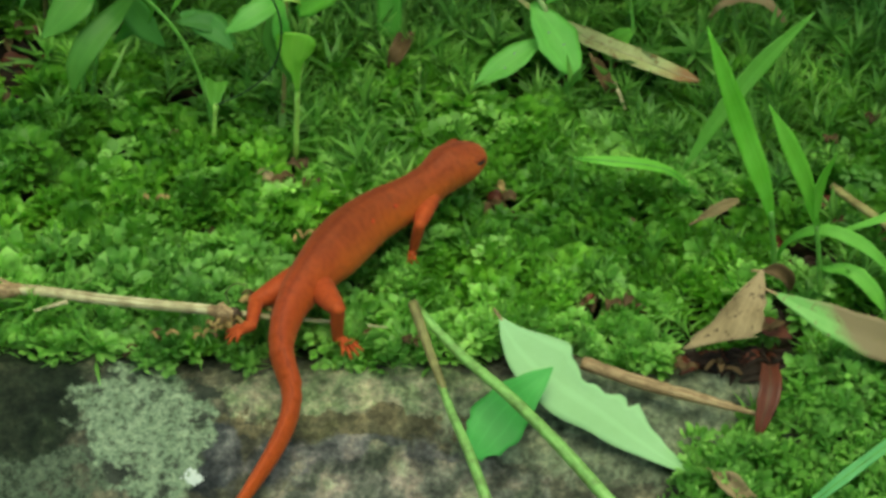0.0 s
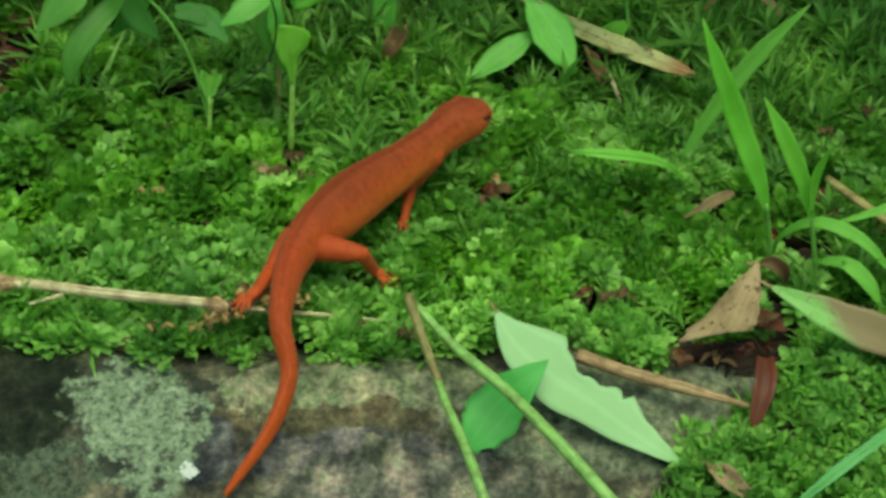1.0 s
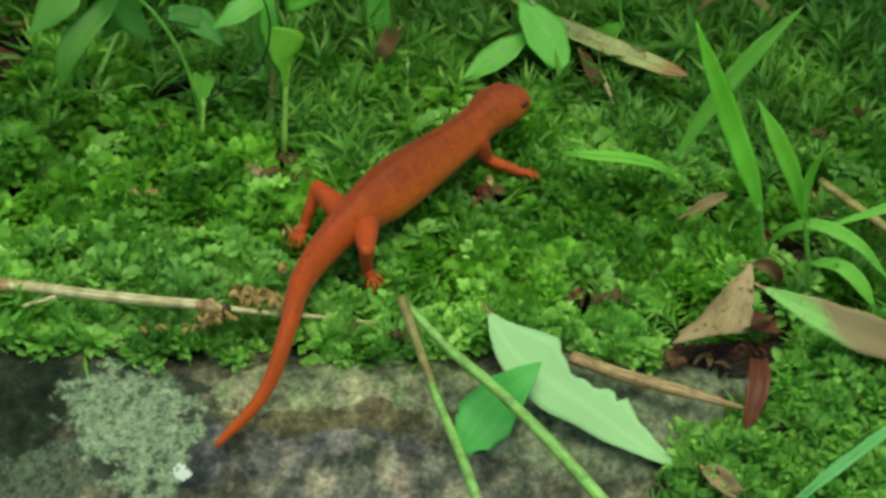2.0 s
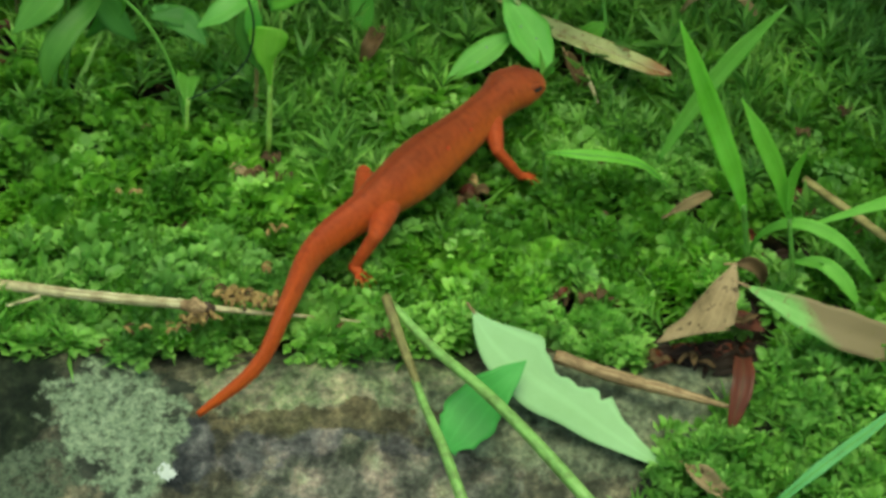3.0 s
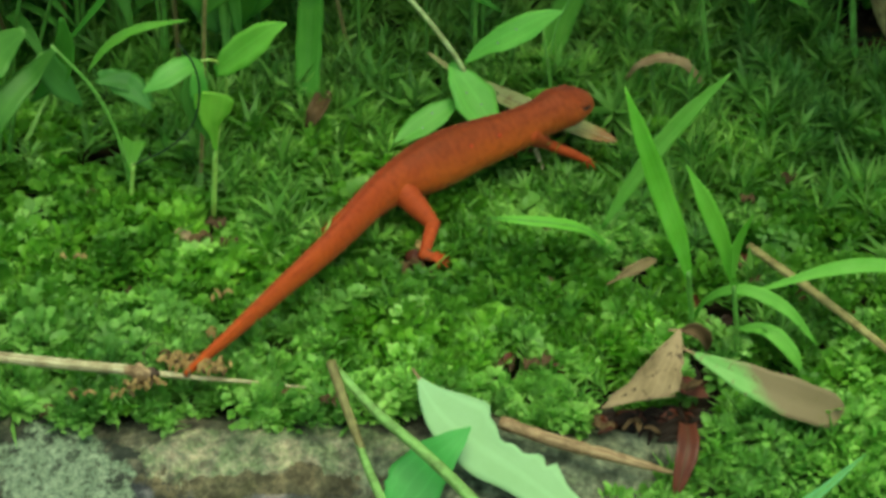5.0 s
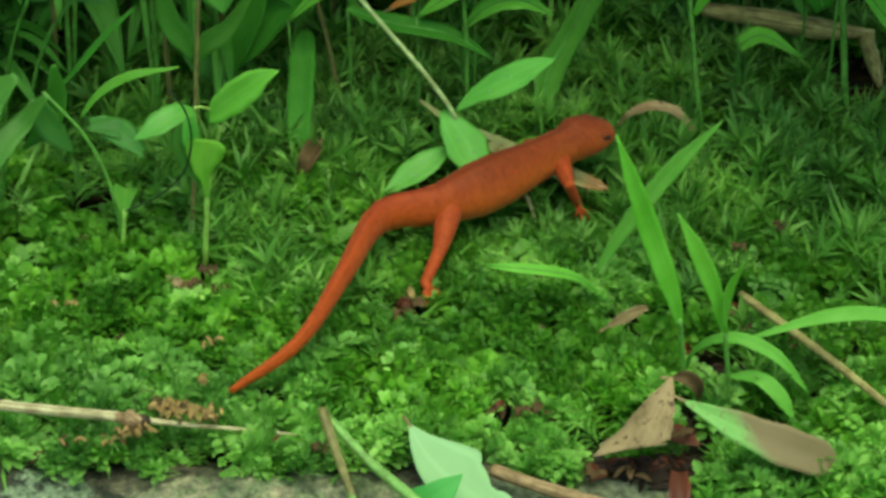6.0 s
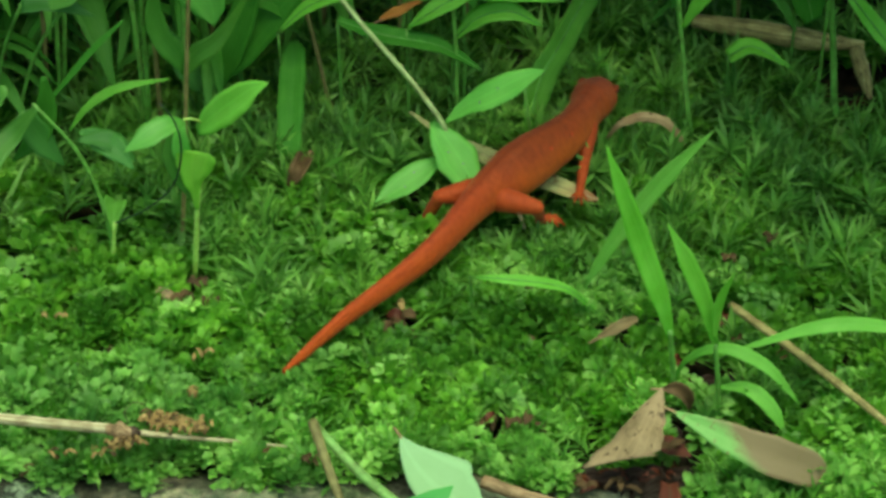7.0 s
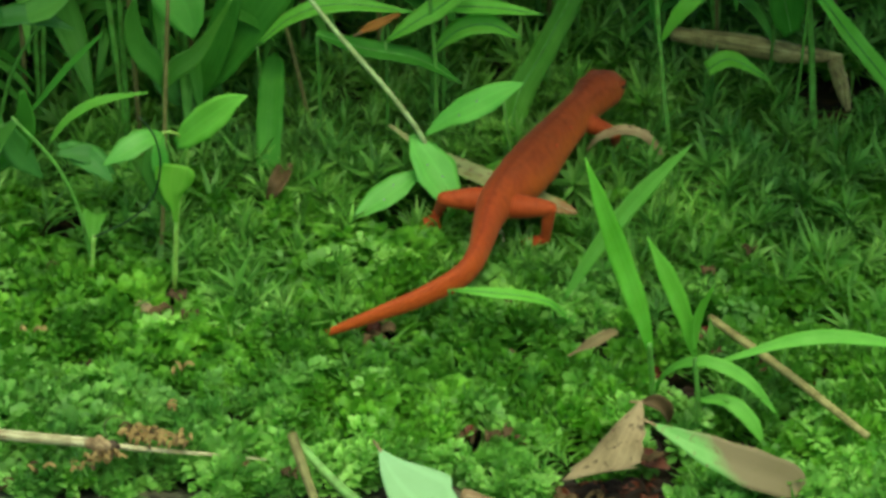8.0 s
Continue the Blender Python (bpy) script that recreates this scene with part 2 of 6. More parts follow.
def skin_material(name, back, side, belly, by_measure=True):
    """Eft skin: a brownish back, orange flanks, fine granules; the grain runs on from piece to piece (UV is in millimetres along and round the body)."""
    m, nt, nodes, links, bsdf = material(name)
    tc = nodes.new("ShaderNodeTexCoord")
    grain = tc.outputs["UV"] if by_measure else tc.outputs["Object"]
    k = 1.0 if by_measure else 1000.0

    def grains(scale, detail):
        nz = nodes.new("ShaderNodeTexNoise")
        nz.inputs["Scale"].default_value, nz.inputs["Detail"].default_value = scale * k, detail
        links.new(grain, nz.inputs["Vector"])
        return nz.outputs["Fac"]

    sep = nodes.new("ShaderNodeSeparateXYZ")
    links.new(tc.outputs["Object"], sep.inputs[0])
    ad = nodes.new("ShaderNodeMath")
    ad.operation = "MULTIPLY_ADD"
    ad.inputs[1].default_value = 0.0022
    links.new(grains(0.35, 3.0), ad.inputs[0])
    links.new(sep.outputs["Z"], ad.inputs[2])
    mr = nodes.new("ShaderNodeMapRange")
    mr.inputs["From Min"].default_value, mr.inputs["From Max"].default_value = -0.0025, 0.0052
    links.new(ad.outputs[0], mr.inputs["Value"])
    col = ramp(nt, mr.outputs[0], [(0.1, belly), (0.5, side), (0.85, back), (1.0, tuple(c * 0.75 for c in back))])
    if by_measure:
        uvs = nodes.new("ShaderNodeSeparateXYZ")
        links.new(tc.outputs["UV"], uvs.inputs[0])
        off = nodes.new("ShaderNodeMath")
        off.operation = "ABSOLUTE"
        links.new(uvs.outputs["Y"], off.inputs[0])
        col = mix(nt, col, ramp(nt, off.outputs[0], [(0.1, (0.78, 0.74, 0.78)), (0.55, (0.98, 0.97, 0.98)), (1.0, (1.0, 1.0, 1.0))]), 1.0, "MULTIPLY")
        # the tail is redder than the trunk
        back_end = nodes.new("ShaderNodeMapRange")
        back_end.inputs["From Min"].default_value, back_end.inputs["From Max"].default_value = 30.0, 44.0
        links.new(uvs.outputs["X"], back_end.inputs["Value"])
        col = mix(nt, col, ramp(nt, back_end.outputs[0], [(0.0, (1.0, 1.0, 1.0)), (1.0, (1.10, 0.90, 0.98))]), 1.0, "MULTIPLY")
        # the head is browner
        front = nodes.new("ShaderNodeMapRange")
        front.inputs["From Min"].default_value, front.inputs["From Max"].default_value = 6.0, 17.0
        links.new(uvs.outputs["X"], front.inputs["Value"])
        col = mix(nt, col, ramp(nt, front.outputs[0], [(0.0, (0.91, 0.93, 1.2)), (1.0, (1.0, 1.0, 1.0))]), 1.0, "MULTIPLY")
        # brown mottling along the back and flanks
        col = mix(nt, col, ramp(nt, grains(0.22, 5.0), [(0.36, (0.94, 0.92, 0.95)), (0.5, (1.0, 1.0, 1.0)), (0.66, (1.03, 1.07, 1.0))]), 1.0, "MULTIPLY")
    fine = ramp(nt, grains(1.1, 6.0), [(0.3, (0.80, 0.76, 0.74)), (0.5, (1.0, 1.0, 1.0)), (0.7, (1.12, 1.12, 1.12))])
    col = mix(nt, col, fine, 1.0, "MULTIPLY")
    links.new(col, bsdf.inputs["Base Color"])
    bsdf.inputs["Roughness"].default_value = 0.6
    bsdf.inputs["Specular IOR Level"].default_value = 0.14
    bsdf.inputs["Sheen Weight"].default_value, bsdf.inputs["Sheen Roughness"].default_value = 0.035, 0.5
    bsdf.inputs["Subsurface Weight"].default_value = 0.12
    bsdf.inputs["Subsurface Radius"].default_value = (0.0012, 0.0004, 0.0002)
    bsdf.inputs["Subsurface Scale"].default_value = 1.0
    bp = nodes.new("ShaderNodeBump")
    bp.inputs["Strength"].default_value, bp.inputs["Distance"].default_value = 0.5, 0.0003
    links.new(grains(0.9, 6.0), bp.inputs["Height"])
    links.new(bp.outputs["Normal"], bsdf.inputs["Normal"])
    return m


def plain_material(name, color, rough=0.4, gloss=0.5):
    m, nt, nodes, links, bsdf = material(name)
    col = noise_ramp(nt, 1500.0, [(0.3, tuple(c * 0.8 for c in color)), (0.7, color)])
    links.new(col, bsdf.inputs["Base Color"])
    bsdf.inputs["Roughness"].default_value, bsdf.inputs["Specular IOR Level"].default_value = rough, gloss
    return m


M_GRASS = leaf_material("fresh_grass", (0.265, 0.61, 0.06), (0.375, 0.745, 0.125), veins=5, through_share=0.5)
M_GRASS_ARCH = leaf_material("arching_grass", (0.20, 0.48, 0.055), (0.28, 0.58, 0.10), veins=5, through_share=0.45)
# darker copy of the fresh grass, background shade put into the green
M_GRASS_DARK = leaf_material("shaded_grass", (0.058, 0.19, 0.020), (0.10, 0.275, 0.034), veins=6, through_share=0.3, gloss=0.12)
M_GRASS_SOFT = leaf_material("soft_grass", (0.15, 0.37, 0.04), (0.21, 0.46, 0.07), veins=4, through_share=0.5)
M_GRASS_HAZY = leaf_material("back_grass", (0.20, 0.46, 0.06), (0.27, 0.54, 0.10), veins=4, through_share=0.5)
M_GRASS_BLUE = leaf_material("blue_green_grass", (0.15, 0.42, 0.12), (0.23, 0.52, 0.20), veins=4, through_share=0.4)
M_FUNNEL = leaf_material("thin_seedling_leaf", (0.38, 0.72, 0.08), (0.50, 0.82, 0.14), veins=3, through_share=0.6)
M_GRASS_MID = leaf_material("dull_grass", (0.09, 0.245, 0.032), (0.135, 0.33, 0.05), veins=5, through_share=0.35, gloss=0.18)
M_LEAF = leaf_material("smooth_leaf", (0.21, 0.525, 0.085), (0.30, 0.63, 0.13), veins=3, gloss=0.5, through_share=0.45)
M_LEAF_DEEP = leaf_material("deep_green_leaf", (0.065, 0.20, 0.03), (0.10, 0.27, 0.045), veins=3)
# darker copy of the smooth leaf, with shade put into its green
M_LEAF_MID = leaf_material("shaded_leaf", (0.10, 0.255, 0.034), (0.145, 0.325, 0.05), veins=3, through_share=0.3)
M_LEAF_BRIGHT = leaf_material("young_leaf", (0.24, 0.55, 0.06), (0.33, 0.66, 0.11), veins=3, through_share=0.45)
M_PALE = leaf_material("pale_underside", (0.31, 0.48, 0.23), (0.36, 0.54, 0.28), rough=0.6, veins=2, through_share=0.2, gloss=0.2)
M_DRY = leaf_material("dry_straw_leaf", (0.34, 0.31, 0.12), (0.60, 0.60, 0.27), veins=7, tip=(0.36, 0.17, 0.07), spots=(0.28, 0.17, 0.07), through_share=0.1, tip_at=(0.80, 0.93))
M_BROWN = leaf_material("brown_leaf", (0.17, 0.115, 0.06), (0.41, 0.285, 0.165), rough=0.75, veins=8, spots=(0.06, 0.035, 0.02), through_share=0.06, gloss=0.2)
M_TURNING = leaf_material("turning_leaf", (0.17, 0.35, 0.08), (0.24, 0.42, 0.125), veins=4, tip=(0.215, 0.155, 0.085), spots=(0.20, 0.15, 0.07), through_share=0.1, tip_at=(0.14, 0.32), gloss=0.25, slant=0.32)
M_RUST = leaf_material("rusty_curled_leaf", (0.22, 0.10, 0.045), (0.52, 0.37, 0.20), rough=0.7, veins=5, through_share=0.1, spots=(0.08, 0.035, 0.016))
M_RED = leaf_material("dark_red_leaf", (0.065, 0.014, 0.006), (0.125, 0.028, 0.013), rough=0.5, veins=4, through_share=0.03)
M_ORANGE = leaf_material("orange_leaf", (0.35, 0.13, 0.03), (0.5, 0.22, 0.05), rough=0.6, veins=5, through_share=0.1)
M_STALK = bark_material("green_stalk", (0.11, 0.27, 0.04), (0.17, 0.38, 0.06), (0.24, 0.45, 0.10), 0.5)
M_STALK_BROWN = bark_material("browned_stalk", (0.14, 0.12, 0.04), (0.22, 0.19, 0.065), (0.29, 0.25, 0.09), 0.6)
M_STALK_PALE = bark_material("pale_green_stalk", (0.17, 0.33, 0.07), (0.225, 0.39, 0.095), (0.28, 0.44, 0.13), 0.5)
M_PALESTEM = bark_material("pale_stem", (0.36, 0.46, 0.15), (0.48, 0.56, 0.24), (0.58, 0.62, 0.33), 0.55)
M_STRAW = bark_material("straw_twig", (0.15, 0.10, 0.045), (0.50, 0.41, 0.23), (0.78, 0.70, 0.50))
M_TWIG = bark_material("brown_twig", (0.16, 0.09, 0.04), (0.34, 0.21, 0.11), (0.52, 0.38, 0.22))
M_DARKEND = bark_material("dark_broken_wood", (0.02, 0.012, 0.008), (0.06, 0.03, 0.018), (0.17, 0.11, 0.07))
M_TENDRIL = bark_material("dark_tendril", (0.01, 0.025, 0.008), (0.015, 0.04, 0.01), (0.02, 0.05, 0.015), 0.5)
# near-black leaf, its colour stands in for the shade in hollows
M_SHADE_LEAF = leaf_material("shade_black_leaf", (0.008, 0.005, 0.004), (0.03, 0.014, 0.008), rough=0.6, veins=3, through_share=0.0, gloss=0.2)
M_HUSK = leaf_material("bud_husk", (0.20, 0.11, 0.036), (0.56, 0.39, 0.165), rough=0.7, veins=3, through_share=0.05)
M_STRAW_LEAF = leaf_material("tan_leaf", (0.15, 0.10, 0.045), (0.26, 0.185, 0.09), rough=0.7, veins=4, through_share=0.05)
M_DEBRIS = leaf_material("leaf_debris", (0.05, 0.026, 0.010), (0.135, 0.078, 0.032), rough=0.75, veins=3, through_share=0.04)
M_MOSS = moss_material("round_leaf_moss", (0.094, 0.245, 0.033), (0.187, 0.418, 0.053), (0.340, 0.635, 0.107))
M_MOSS_LIGHT = moss_material("young_round_leaf_moss", (0.200, 0.435, 0.078), (0.325, 0.600, 0.142), (0.505, 0.795, 0.255))
M_FINE = moss_material("fine_moss", (0.161, 0.373, 0.064), (0.227, 0.463, 0.095), (0.338, 0.577, 0.166), 0.55, spread=1.7)
M_STAR = moss_material("star_moss", (0.168, 0.375, 0.066), (0.284, 0.531, 0.114), (0.402, 0.645, 0.196), 0.52, spread=1.7)
M_BROWNRIB = bark_material("brown_midrib", (0.20, 0.13, 0.07), (0.27, 0.18, 0.10), (0.34, 0.24, 0.14))
M_RIB = {"pale_underside": None, "torn_leaf": M_STALK, "dark_red_leaf": M_DEBRIS, "brown_leaf": M_BROWNRIB, "turning_leaf": None, "dry_straw_leaf": M_STRAW, "rusty_curled_leaf": None}
M_TORN = leaf_material("torn_leaf", (0.085, 0.31, 0.06), (0.12, 0.39, 0.085), veins=4)
M_YOUNGSTEM = bark_material("young_stem", (0.36, 0.60, 0.10), (0.46, 0.70, 0.14), (0.54, 0.76, 0.22), 0.45)
M_GRASSRIB = bark_material("grass_midrib", (0.13, 0.36, 0.05), (0.17, 0.42, 0.07), (0.21, 0.47, 0.09), 0.5)
M_OLDSTALK = bark_material("weathered_stalk", (0.12, 0.095, 0.03), (0.36, 0.29, 0.11), (0.56, 0.47, 0.21))
M_STONE = stone_material()
M_SOIL = soil_material()
M_SKIN = skin_material("eft_skin", (0.26, 0.047, 0.0135), (0.375, 0.076, 0.012), (0.46, 0.126, 0.016))
M_LIMB = skin_material("eft_limb_skin", (0.29, 0.044, 0.014), (0.36, 0.057, 0.014), (0.41, 0.078, 0.017), False)
M_SPOT = plain_material("eft_red_spot", (0.47, 0.045, 0.014), 0.6, 0.2)
M_RING = plain_material("eft_spot_rim", (0.10, 0.012, 0.008))
M_DEW = material("dew")[0]
M_DEW.node_tree.nodes["Principled BSDF"].inputs["Transmission Weight"].default_value = 0.6
M_DEW.node_tree.nodes["Principled BSDF"].inputs["Roughness"].default_value = 0.02
M_DEW.node_tree.nodes["Principled BSDF"].inputs["IOR"].default_value = 1.33
M_EYE = plain_material("eft_eye", (0.012, 0.008, 0.006), 0.3, 0.4)


# ---- builders ----
def spline(points, n):
    """n points evenly along a smooth curve through the given points (rows of any width)."""
    p = np.array(points, float)
    if len(p) == 2:
        return p[0] + np.linspace(0, 1, n)[:, None] * (p[1] - p[0])
    q = np.vstack([2 * p[0] - p[1], p, 2 * p[-1] - p[-2]])
    fine = []
    for i in range(1, len(q) - 2):
        a, b, c, d = q[i - 1:i + 3]
        for u in np.linspace(0, 1, 24, endpoint=False):
            fine.append(0.5 * (2 * b + (c - a) * u + (2 * a - 5 * b + 4 * c - d) * u ** 2 + (3 * b - a - 3 * c + d) * u ** 3))
    fine.append(p[-1])
    fine = np.array(fine)
    run = np.r_[0, np.cumsum(np.linalg.norm(np.diff(fine[:, :3], axis=0), axis=1))]
    at = np.linspace(0, run[-1], n)
    return np.stack([np.interp(at, run, fine[:, k]) for k in range(fine.shape[1])], 1)


def link(name, verts, faces, mat, parent=None, uvs=None, smooth=True, label=""):
    me = bpy.data.meshes.new(name)
    me.from_pydata([tuple(v) for v in verts], [], faces)
    me.materials.append(mat)
    if uvs is not None:
        layer = me.uv_layers.new(name="UVMap")
        idx = np.empty(len(me.loops), dtype=np.int32)
        me.loops.foreach_get("vertex_index", idx)
        layer.data.foreach_set("uv", np.asarray(uvs, float)[idx].ravel())
    if smooth:
        me.polygons.foreach_set("use_smooth", [True] * len(me.polygons))
    me.update()
    ob = new(name, me)
    if parent:
        ob.parent = parent
    if label:
        ob["label"] = label
    return ob


def thing(name, label, category, group=""):
    ob = new(name)
    ob.empty_display_size = 0.005
    return tagged(ob, label, category, group)


def blade(name, rows, mat, parent=None, facing=(0.0, -0.55, 0.83), fold=0.25, thick=0.16, twist=0.0, wave=0.0, bites=(), label="", n=18, cells=6, curl=0.0, across=None):
    """A leaf or grass blade along rows (x, y, z, width), millimetres. fold: depth of its keel over its half width; curl lifts its rims;
    across: the way of its width, where that is not square to its length; wave: ripples of the margin; bites: (from, to, depth, side) eaten out of one side."""
    c = spline(rows, n)
    rng = random.Random(len(name) * 31 + int(abs(rows[0][0]) * 10))
    up0 = Vector(facing).normalized()
    verts, uvs = [], []
    half = cells // 2
    phase = rng.uniform(0, 6.28)
    for i in range(n):
        p = Vector(c[i, :3])
        t = Vector(c[min(i + 1, n - 1), :3]) - Vector(c[max(i - 1, 0), :3])
        t.normalize()
        side = t.cross(up0)
        if side.length < 0.05:
            side = t.cross(Vector((1, 0, 0)))
        side.normalize()
        if across:
            side = Vector(across).normalized()
        v = i / (n - 1)
        side = Matrix.Rotation(radians(twist) * v, 3, t) @ side
        nrm = side.cross(t).normalized()
        w = max(c[i, 3], 0.06) / 2
        for lower in (0, 1):
            for j in range(-half, half + 1):
                u = j / half
                reach = w * (1 + 0.04 * math.sin(23 * v + phase))
                for a, b, depth, s in bites:
                    if a < v < b and u * s > 0:
                        reach = w * (1 - depth * math.sin(math.pi * (v - a) / (b - a)) ** 0.6 * (0.9 + 0.1 * math.sin(60 * v)))
                h = fold * w * abs(u) + curl * w * u * u + wave * w * abs(u) * math.sin(9 * v + phase + (1.3 if u > 0 else 0))
                h -= lower * thick * (1 - 0.75 * abs(u))
                verts.append((p + side * (u * reach) + nrm * h) * MM)
                uvs.append((0.5 + u / 2, v))
    k = cells + 1
    faces = []
    for i in range(n - 1):
        a, b = i * 2 * k, (i + 1) * 2 * k
        for j in range(cells):
            faces.append((a + j, a + j + 1, b + j + 1, b + j))
            faces.append((a + k + j + 1, a + k + j, b + k + j, b + k + j + 1))
        faces.append((a + k, a, b, b + k))
        faces.append((a + cells, a + k + cells, b + k + cells, b + cells))
    e = (n - 1) * 2 * k
    for j in range(cells):
        faces.append((j + 1, j, k + j, k + j + 1))
        faces.append((e + j, e + j + 1, e + k + j + 1, e + k + j))
    return link(name, verts, faces, mat, parent, uvs, label=label)


def tube(name, rows, mat, parent=None, sides=8, n=16, knots=0.0, label="", squash=1.0):
    """A stem or twig along rows (x, y, z, width), millimetres; knots: unevenness."""
    c = spline(rows, n)
    verts, uvs = [], []
    rng = random.Random(int(abs(rows[0][0] * 7 + rows[0][1] * 3)) + len(name))
    for i in range(n):
        p = Vector(c[i, :3])
        t = (Vector(c[min(i + 1, n - 1), :3]) - Vector(c[max(i - 1, 0), :3])).normalized()
        a = t.cross(Vector((0.13, -0.4, 0.9))).normalized()
        b = t.cross(a)
        r = max(c[i, 3], 0.1) / 2 * (1 + knots * rng.uniform(-1, 1))
        for j in range(sides):
            g = 2 * math.pi * j / sides
            rr = r * (1 + knots * 0.5 * rng.uniform(-1, 1))
            verts.append((p + a * (rr * math.cos(g)) + b * (rr * squash * math.sin(g))) * MM)
            uvs.append((j / sides, i / (n - 1) * 3))
    faces = [(i * sides + j, i * sides + (j + 1) % sides, (i + 1) * sides + (j + 1) % sides, (i + 1) * sides + j) for i in range(n - 1) for j in range(sides)]
    faces.append(tuple(reversed(range(sides))))
    faces.append(tuple((n - 1) * sides + j for j in range(sides)))
    return link(name, verts, faces, mat, parent, uvs, label=label)


def ball(name, centre, radii, mat, parent=None, label="", rings=8, sides=12):
    bm = bmesh.new()
    bmesh.ops.create_uvsphere(bm, u_segments=sides, v_segments=rings, radius=1.0)
    bm.transform(Matrix.LocRotScale(Vector(centre) * MM, None, Vector(radii) * MM))
    me = bpy.data.meshes.new(name)
    bm.to_mesh(me)
    bm.free()
    me.materials.append(mat)
    me.polygons.foreach_set("use_smooth", [True] * len(me.polygons))
    ob = new(name, me)
    if parent:
        ob.parent = parent
    if label:
        ob["label"] = label
    return ob


def leaf_thing(name, rows, mat, label, rib=None, **more):
    """A loose leaf: its lamina and, where given, a midrib of another look."""
    g = thing(name, label, "leaf")
    blade("lamina", rows, mat, g, **more)
    if not rib and rows[0][3] < 1.0:
        p, q = Vector(rows[0][:3]), Vector(rows[1][:3])
        out = p + (p - q).normalized() * 1.6
        tube("petiole", [(*out, 0.35), (*p, 0.4), (*(p + (q - p) * 0.15), 0.3)], M_TWIG, g, sides=6, n=6)
    if rib:
        sink = more.get("facing", (0.0, -0.55, 0.83))
        lift = Vector(sink).normalized() * 0.10
        tube("midrib", [(x + lift.x, y + lift.y, z + lift.z, max(0.14, min(0.36, w * 0.05))) for x, y, z, w in rows], rib, g, sides=6, n=20)
    return g


def lone(kind, name, rows, mat, label, category, **more):
    """A plant of a single blade or stem."""
    g = thing(kind, label, category)
    if name == "stem":
        tube(name, rows, mat, g, **more)
        x, y, z, w = rows[0]
        tube("sheath", [(x, y, z - 0.5, w * 1.5), (x, y, z + 1.5, w * 1.45), tuple(a + (b - a) * 0.3 for a, b in zip(rows[0], rows[1]))], mat, g, n=8)
    else:
        blade(name, rows, mat, g, **more)
        x, y, z, w = rows[0]
        if z > 2.0:
            tube("stem", [(x + 0.8, y + 2.5 + z * 0.1, -7.5, 0.55), (x + 0.5, y + 1.2 + z * 0.05, z * 0.4, 0.5), (x, y, z, 0.45)], M_STALK, g, sides=6, n=10)
        tube("midrib", [(x, y - 0.06, z + 0.08, max(0.16, min(0.32, w * 0.08))) for x, y, z, w in rows], M_GRASSRIB, g, sides=5, n=16)
    return g


# ---- ground, stone ----
def lumps(x, y):
    """Height of the moss canopy over its mean, millimetres."""
    return 2.0 * noise.noise((x / 21, y / 21, 3.1)) + 2.7 * noise.noise((x / 8.5, y / 8.5, 7.7)) + 1.5 * noise.noise((x / 4.2, y / 4.2, 9.1))


def stone_edge(x):
    return -23.5 + 1.6 * noise.noise((x / 19, 0.3, 0.0)) + 0.8 * noise.noise((x / 6, 5.3, 0.0)) + 2.5 * max(0, min(1, (-x - 40) / 20))


def build_ground():
    """One sheet of leaf mould that reaches the horizon, finer near the stone."""
    line = [-60000, -9000, -1500, -500] + list(range(-200, 260, 10)) + [500, 1500, 9000, 60000]
    nn = len(line)
    verts = []
    for y in line:
        for x in line:
            near = max(0.0, 1 - math.hypot(x - 20, y - 30) / 220)
            z = -8.0 + near * 0.8 * lumps(x, y)
            if y < -25:
                z -= min(40.0, (-25 - y) * 0.9) * (1 if abs(x) < 400 else 0.4)
            verts.append((x * MM, y * MM, z * MM))
    faces = [(j * nn + i, j * nn + i + 1, (j + 1) * nn + i + 1, (j + 1) * nn + i) for j in range(nn - 1) for i in range(nn - 1)]
    tagged(link("ground", verts, faces, M_SOIL), "dark damp leaf mould under the moss", "ground", kind="structure")


def build_stone():
    """A long boulder: its back is buried under the moss, its upper face slopes to the camera."""
    prof = np.array([(-9, -14), (-14, -8), (-19, -4), (-23, -2.6), (-28, -3.6), (-36, -7), (-46, -12.5), (-56, -20), (-66, -32), (-70, -50), (-60, -70), (-30, -72), (-12, -50)], float)
    ring = spline(np.c_[prof, np.zeros(len(prof))], 64)[:, :2]
    xs = np.linspace(-150, 120, 200)
    verts, faces = [], []
    m = len(ring)
    mid = ring.mean(0)
    for i, x in enumerate(xs):
        end = min(1.0, (x + 150) / 25, (120 - x) / 25)
        k = math.sqrt(max(0.02, end * (2 - end)))
        shift = stone_edge(x) + 23.5
        for y, z in ring:
            yy, zz = mid[0] + (y - mid[0]) * k + shift, mid[1] + (z - mid[1]) * k
            d = 1.6 * noise.noise((x / 14, yy / 14, zz / 14)) + 0.7 * noise.noise((x / 5, yy / 5, zz / 5)) + 0.28 * noise.noise((x / 1.9, yy / 1.9, zz / 1.9))
            d += 0.9 * abs(noise.noise((x / 26, yy / 7 + 4, zz / 7)))
            away = Vector((0, yy - mid[0], zz - mid[1])).normalized()
            verts.append(Vector((x, yy, zz)) * MM + away * d * MM)
    for i in range(len(xs) - 1):
        for j in range(m):
            faces.append((i * m + j, (i + 1) * m + j, (i + 1) * m + (j + 1) % m, i * m + (j + 1) % m))
    faces.append(tuple(range(m)))
    faces.append(tuple(reversed([(len(xs) - 1) * m + j for j in range(m)])))
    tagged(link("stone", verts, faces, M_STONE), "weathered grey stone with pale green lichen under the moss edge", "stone")


